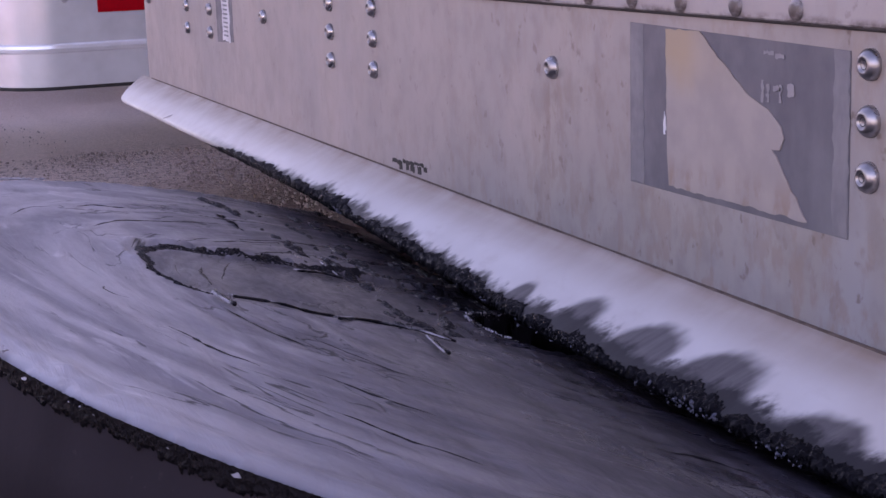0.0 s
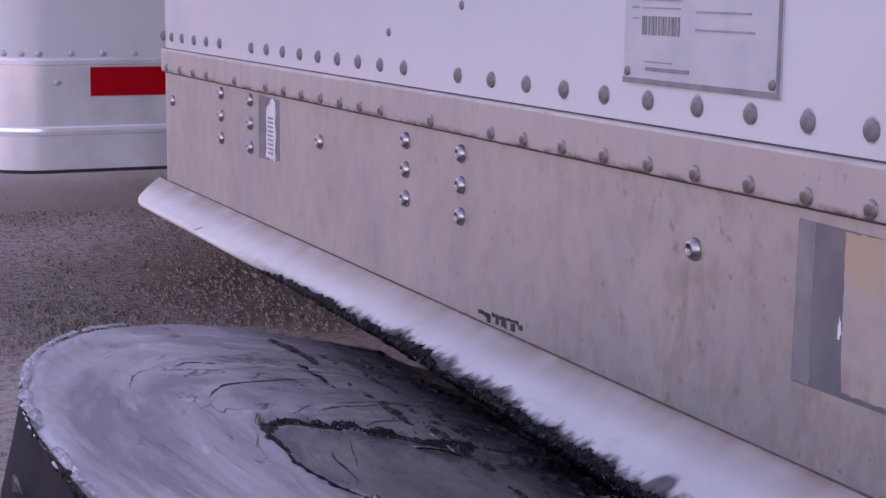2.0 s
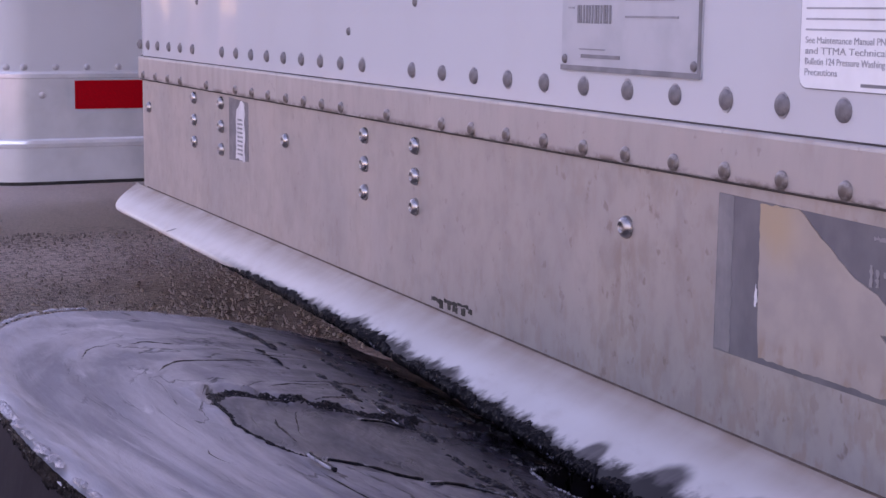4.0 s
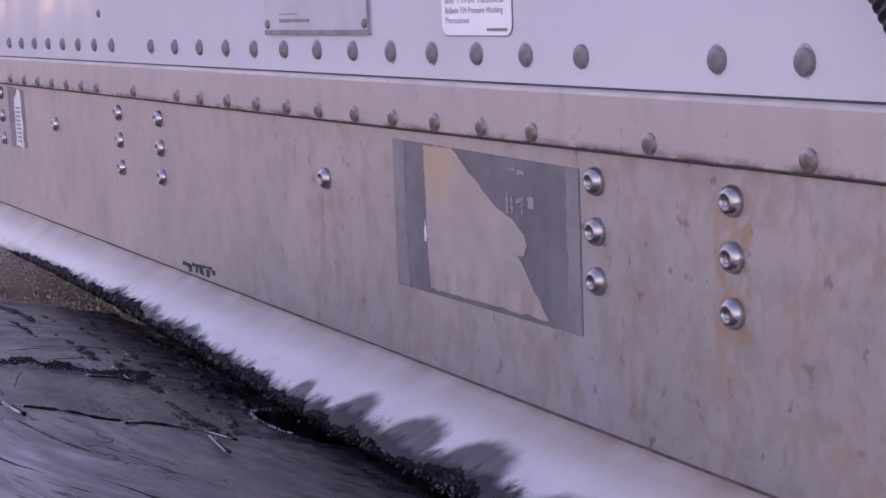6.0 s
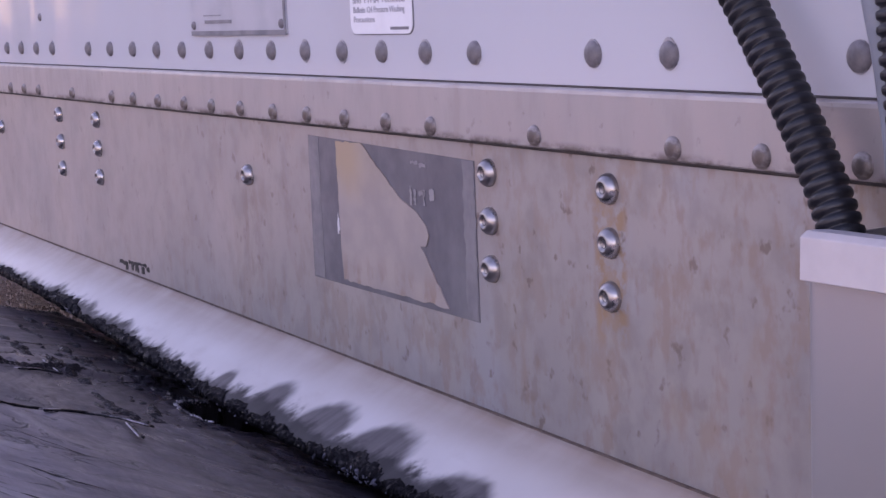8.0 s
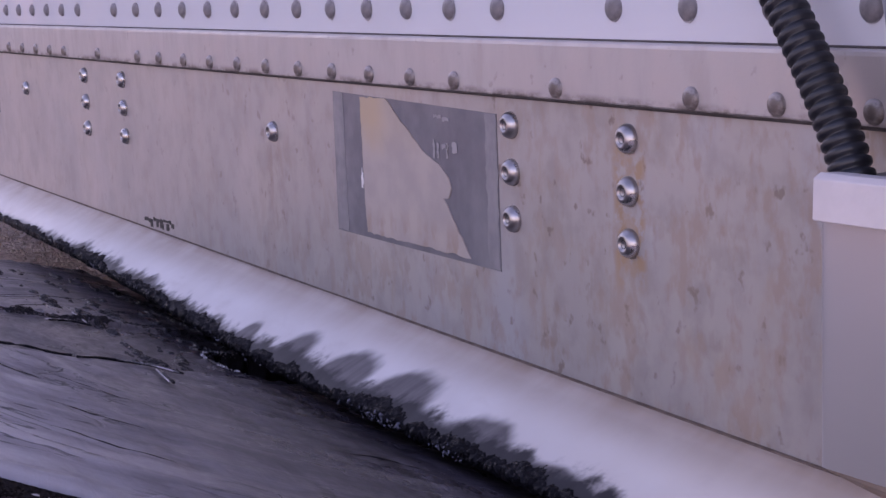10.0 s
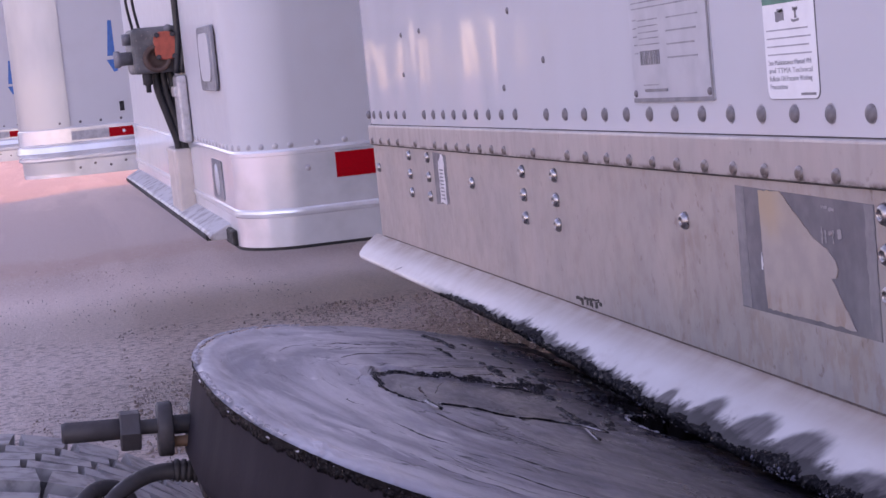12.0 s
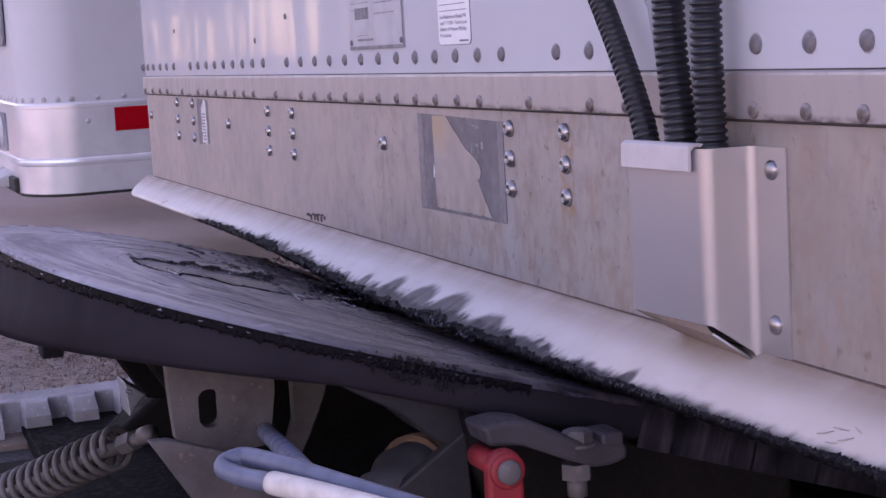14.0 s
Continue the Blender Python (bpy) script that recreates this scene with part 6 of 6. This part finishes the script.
# it stands a little askew and leans away from the first
askew = Matrix.Translation((-2.05, -0.087, 1.2)) @ Matrix.Rotation(0.030, 4, "Z") @ Matrix.Rotation(0.023, 4, "Y") @ Matrix.Translation((2.05, 0.087, -1.2))
# its front: electrical box, hoses, guard post, panel and oval sticker
part("hose_guard", box(-3.05, -0.128, 1.164, -2.85, -0.089, 1.318, 0.006), M["pale_guard"], second, "pale metal hose guard")
part("upper_guard", box(-2.96, -0.112, 1.335, -2.79, -0.089, 1.495, 0.006), M["rivet_white"], second)
panel = part("frame_panel", prism(rounded_rect(-2.46, 1.460, -2.22, 1.594, 0.02), "y", -0.090, -0.096, 0.001, 1), M["grey_cast"], second)
part("panel_face", prism(rounded_rect(-2.42, 1.480, -2.26, 1.580, 0.03), "y", -0.0965, -0.099), M["far_white"], panel)
sticker = part("oval_frame", prism(rounded_rect(-2.46, 1.228, -2.30, 1.312, 0.01), "y", -0.0900, -0.0935), M["grey_cast"], second)
part("oval_face", lathe([(0.034, 0.0), (0.034, 0.001), (0.001, 0.0012)], 24, (0, -1, 0), (-2.38, -0.0936, 1.270)), M["far_white"], sticker)
valve = thing("junction_valve", (-3.12, -0.13, 1.6), "grey valve body with red cover on a trailer front", "valve")
part("valve_body", box(-3.22, -0.215, 1.535, -3.02, -0.092, 1.645, 0.012, 3), M["valve_cast"], valve)
part("red_cover", prism(rounded_rect(-0.165, 1.565, -0.112, 1.632, 0.02), "x", -3.018, -2.995, 0.003), M["orange"], valve, "orange-red cover")
part("port", lathe([(0.034, 0), (0.034, 0.020), (0.028, 0.023), (0.022, 0.020), (0.020, 0.006), (0.010, 0.005)], 24, (1, 0, 0), (-3.018, -0.160, 1.570)), M["rust_dark"], valve)
part("side_port", lathe([(0.016, 0), (0.016, 0.03), (0.020, 0.032), (0.020, 0.045)], 16, (0, -1, 0), (-3.06, -0.212, 1.575)), M["grey_cast"], valve)
part("side_port", lathe([(0.014, 0), (0.014, 0.022)], 14, (0, -1, 0), (-3.06, -0.212, 1.62)), M["grey_cast"], valve)
part("boss", lathe([(0.010, 0), (0.010, 0.008)], 12, (1, 0, 0), (-3.018, -0.127, 1.638)), M["grey_cast"], valve)
for y, z in ((-0.157, 1.572), (-0.157, 1.624), (-0.120, 1.572), (-0.120, 1.624)):
    part("cover_bolt", lathe([(0.0065, 0), (0.0065, 0.006), (0.005, 0.007)], 6, (1, 0, 0), (-2.997, y, z), False), M["stud"], valve)
part("mounting_bracket", box(-3.05, -0.132, 1.475, -2.985, -0.092, 1.500, 0.003), M["rivet_white"], valve)
part("drain_cock", lathe([(0.012, 0), (0.012, 0.03), (0.006, 0.034), (0.006, 0.05)], 12, (0, 0, -1), (-3.04, -0.185, 1.54)), M["stud"], valve)
for y0 in (-0.205, -0.190):
    part("feed_wire", tube(smooth_path([(-3.05, y0, 1.63), (-3.04, y0 - 0.012, 1.72), (-3.04, y0 - 0.006, 1.86), (-3.05, y0 + 0.01, 2.2)]), 0.0035, 8), M["conduit"], valve)
for y0, y1 in ((-0.165, -0.128), (-0.147, -0.116), (-0.128, -0.106)):
    part("valve_hose", tube(smooth_path([(-3.06, y0, 1.54), (-3.06, y0 + 0.004, 1.49), (-3.06, (y0 + y1) / 2 + 0.004, 1.42), (-3.06, y1, 1.36), (-3.06, y1, 1.31)]), 0.0095, 10), M["conduit"], valve)
for y0 in (-0.108, -0.094):
    part("riser_hose", tube(smooth_path([(-3.0, y0 - 0.012, 1.53), (-3.0, y0, 1.62), (-3.0, y0 + 0.002, 1.75), (-3.0, y0 + 0.004, 2.2)]), 0.0085, 10), M["conduit"], valve)
second.matrix_world = askew @ Matrix.Translation(second.location)
valve.matrix_world = askew @ Matrix.Translation(valve.location + Vector((0.168, 0.013, -0.030)))

third = thing("semi_trailer", (-6.8, -0.46, 0), "white trailer with ribbed lower rail and reflective tape", "trailer", "parked trailers")


def box_trailer(t, xr, y):
    xl = xr - 2.56
    line = front_line(xl, xr, y, 0.20, 12.4)
    part("shell", swept(line, [(0.0, 1.395), (0.0, 4.05), (-0.03, 4.05), (-0.03, 1.395)]), M["far_white"], t, "white sheet body")
    part("corner_post", swept([p for p in line if p[0] > xr - 0.21 and p[1] < y + 0.24], [(0.005, 1.215), (0.005, 4.0), (-0.001, 4.0), (-0.001, 1.215)]), M["post"], t, "rounded aluminium corner post")
    part("roof", prism(line, "z", 4.05, 4.09), M["far_white"], t)
    part("floor", box(xl + 0.04, y + 0.15, 1.22, xr - 0.04, y + 12.4, 1.26), M["under"], t)
    part("rear_wall", box(xl, y + 12.4, 1.2, xr, y + 12.43, 4.05), M["far_white"], t)
    prof = [(0.004, 1.395), (0.010, 1.39), (0.010, 1.335), (0.004, 1.330), (0.020, 1.322), (0.024, 1.300), (0.004, 1.283), (0.018, 1.278), (0.018, 1.270), (0.004, 1.262), (0.004, 1.200), (-0.02, 1.200), (-0.02, 1.395)]
    part("lower_rail", swept(line, prof), M["alu"], t, "ribbed aluminium lower rail")
    undercarriage(t, xr - 1.28, y)
    for i in range(9):
        part("rail_rivet", RIVET, M["bolt"], t, m=Matrix.Translation((xr + 0.004, y + 0.22 + 0.06 * i, 1.232 + 0.012 * (i % 2))) @ Matrix.Rotation(math.pi / 2, 4, "Z"))
    for i in range(8):
        part("rivet", RIVET, M["rivet_white"], t, m=Matrix.Translation((xr, y + 0.16 + 0.08 * i, 1.412)) @ Matrix.Rotation(math.pi / 2, 4, "Z"))
    part("grey_tape", box(xr + 0.0105, y + 0.20, 1.342, xr + 0.0115, y + 0.346, 1.378), M["white_tape"], t)
    part("red_tape", box(xr + 0.0105, y + 0.347, 1.342, xr + 0.0115, y + 0.51, 1.378), M["red_tape"], t, "red reflective tape")
    part("tape_dot", lathe([(0.007, 0), (0.007, 0.0006)], 12, (1, 0, 0), (xr + 0.0116, y + 0.405, 1.360)), M["vinyl"], t)
    part("small_vent", box(xr, y + 0.40, 1.44, xr + 0.003, y + 0.418, 1.478), M["seal"], t)
    part("blue_stripe", prism([(y + 0.375, 1.66), (y + 0.405, 1.66), (y + 0.405, 1.80), (y + 0.39, 1.80)], "x", xr, xr + 0.0008), M["blue_mark"], t)
    part("blue_stripe", prism([(y + 0.37, 1.645), (y + 0.41, 1.645), (y + 0.41, 1.60), (y + 0.395, 1.595)], "x", xr, xr + 0.0008), M["blue_mark"], t)


box_trailer(third, -5.5, -0.56)
# copies past the first are unseen, added to shade the yard
for i in range(7):
    copy_thing(third, Matrix.Translation((-6.8 - 3.55 * (i + 1), (-0.93 if i == 0 else 1.6 + 0.12 * i), 0)))


# ---- loose stones on the yard ----
rnd = random.Random(77)
pts = []
for i in range(22000):
    x, y = (-2.0 - 13.0 * rnd.random() ** 0.9, rnd.uniform(-3.5, 4.5)) if i < 9000 else (rnd.uniform(-9.0, -3.2), rnd.uniform(-0.7, 2.7))
    if y < 1.1 + 0.3 * noise.noise((x, y, 4)) and noise.noise((x * 0.5, y * 1.2, 3)) + rnd.uniform(-0.5, 0.5) > -0.1:
        pts.append((x, y, 0.02 * noise.noise((x * 0.3, y * 0.3, 0)) + 0.002))
stones = []
for i in range(9000):
    x, y = rnd.uniform(-9.9, -5.6), rnd.uniform(-0.2, 2.7)
    if x + 0.5 * noise.noise((x, y * 2, 8)) > -9.5 and noise.noise((x * 0.9, y * 1.6, 13)) + rnd.uniform(-0.6, 0.6) > -0.15:
        stones.append((x, y, 0.02 * noise.noise((x * 0.3, y * 0.3, 0)) + 0.003))
tagged(part("coarse_gravel", lumps(stones, 19, 0.005, 0.013, 0.65), M["pebble"], None), "coarse grey and brown stones scattered over the yard", "gravel", kind="stuff")
tagged(part("gravel", lumps(pts, 15, 0.002, 0.0065, 0.5), M["pebble"], None), "loose pinkish grey gravel on the dusty yard", "gravel", kind="stuff")
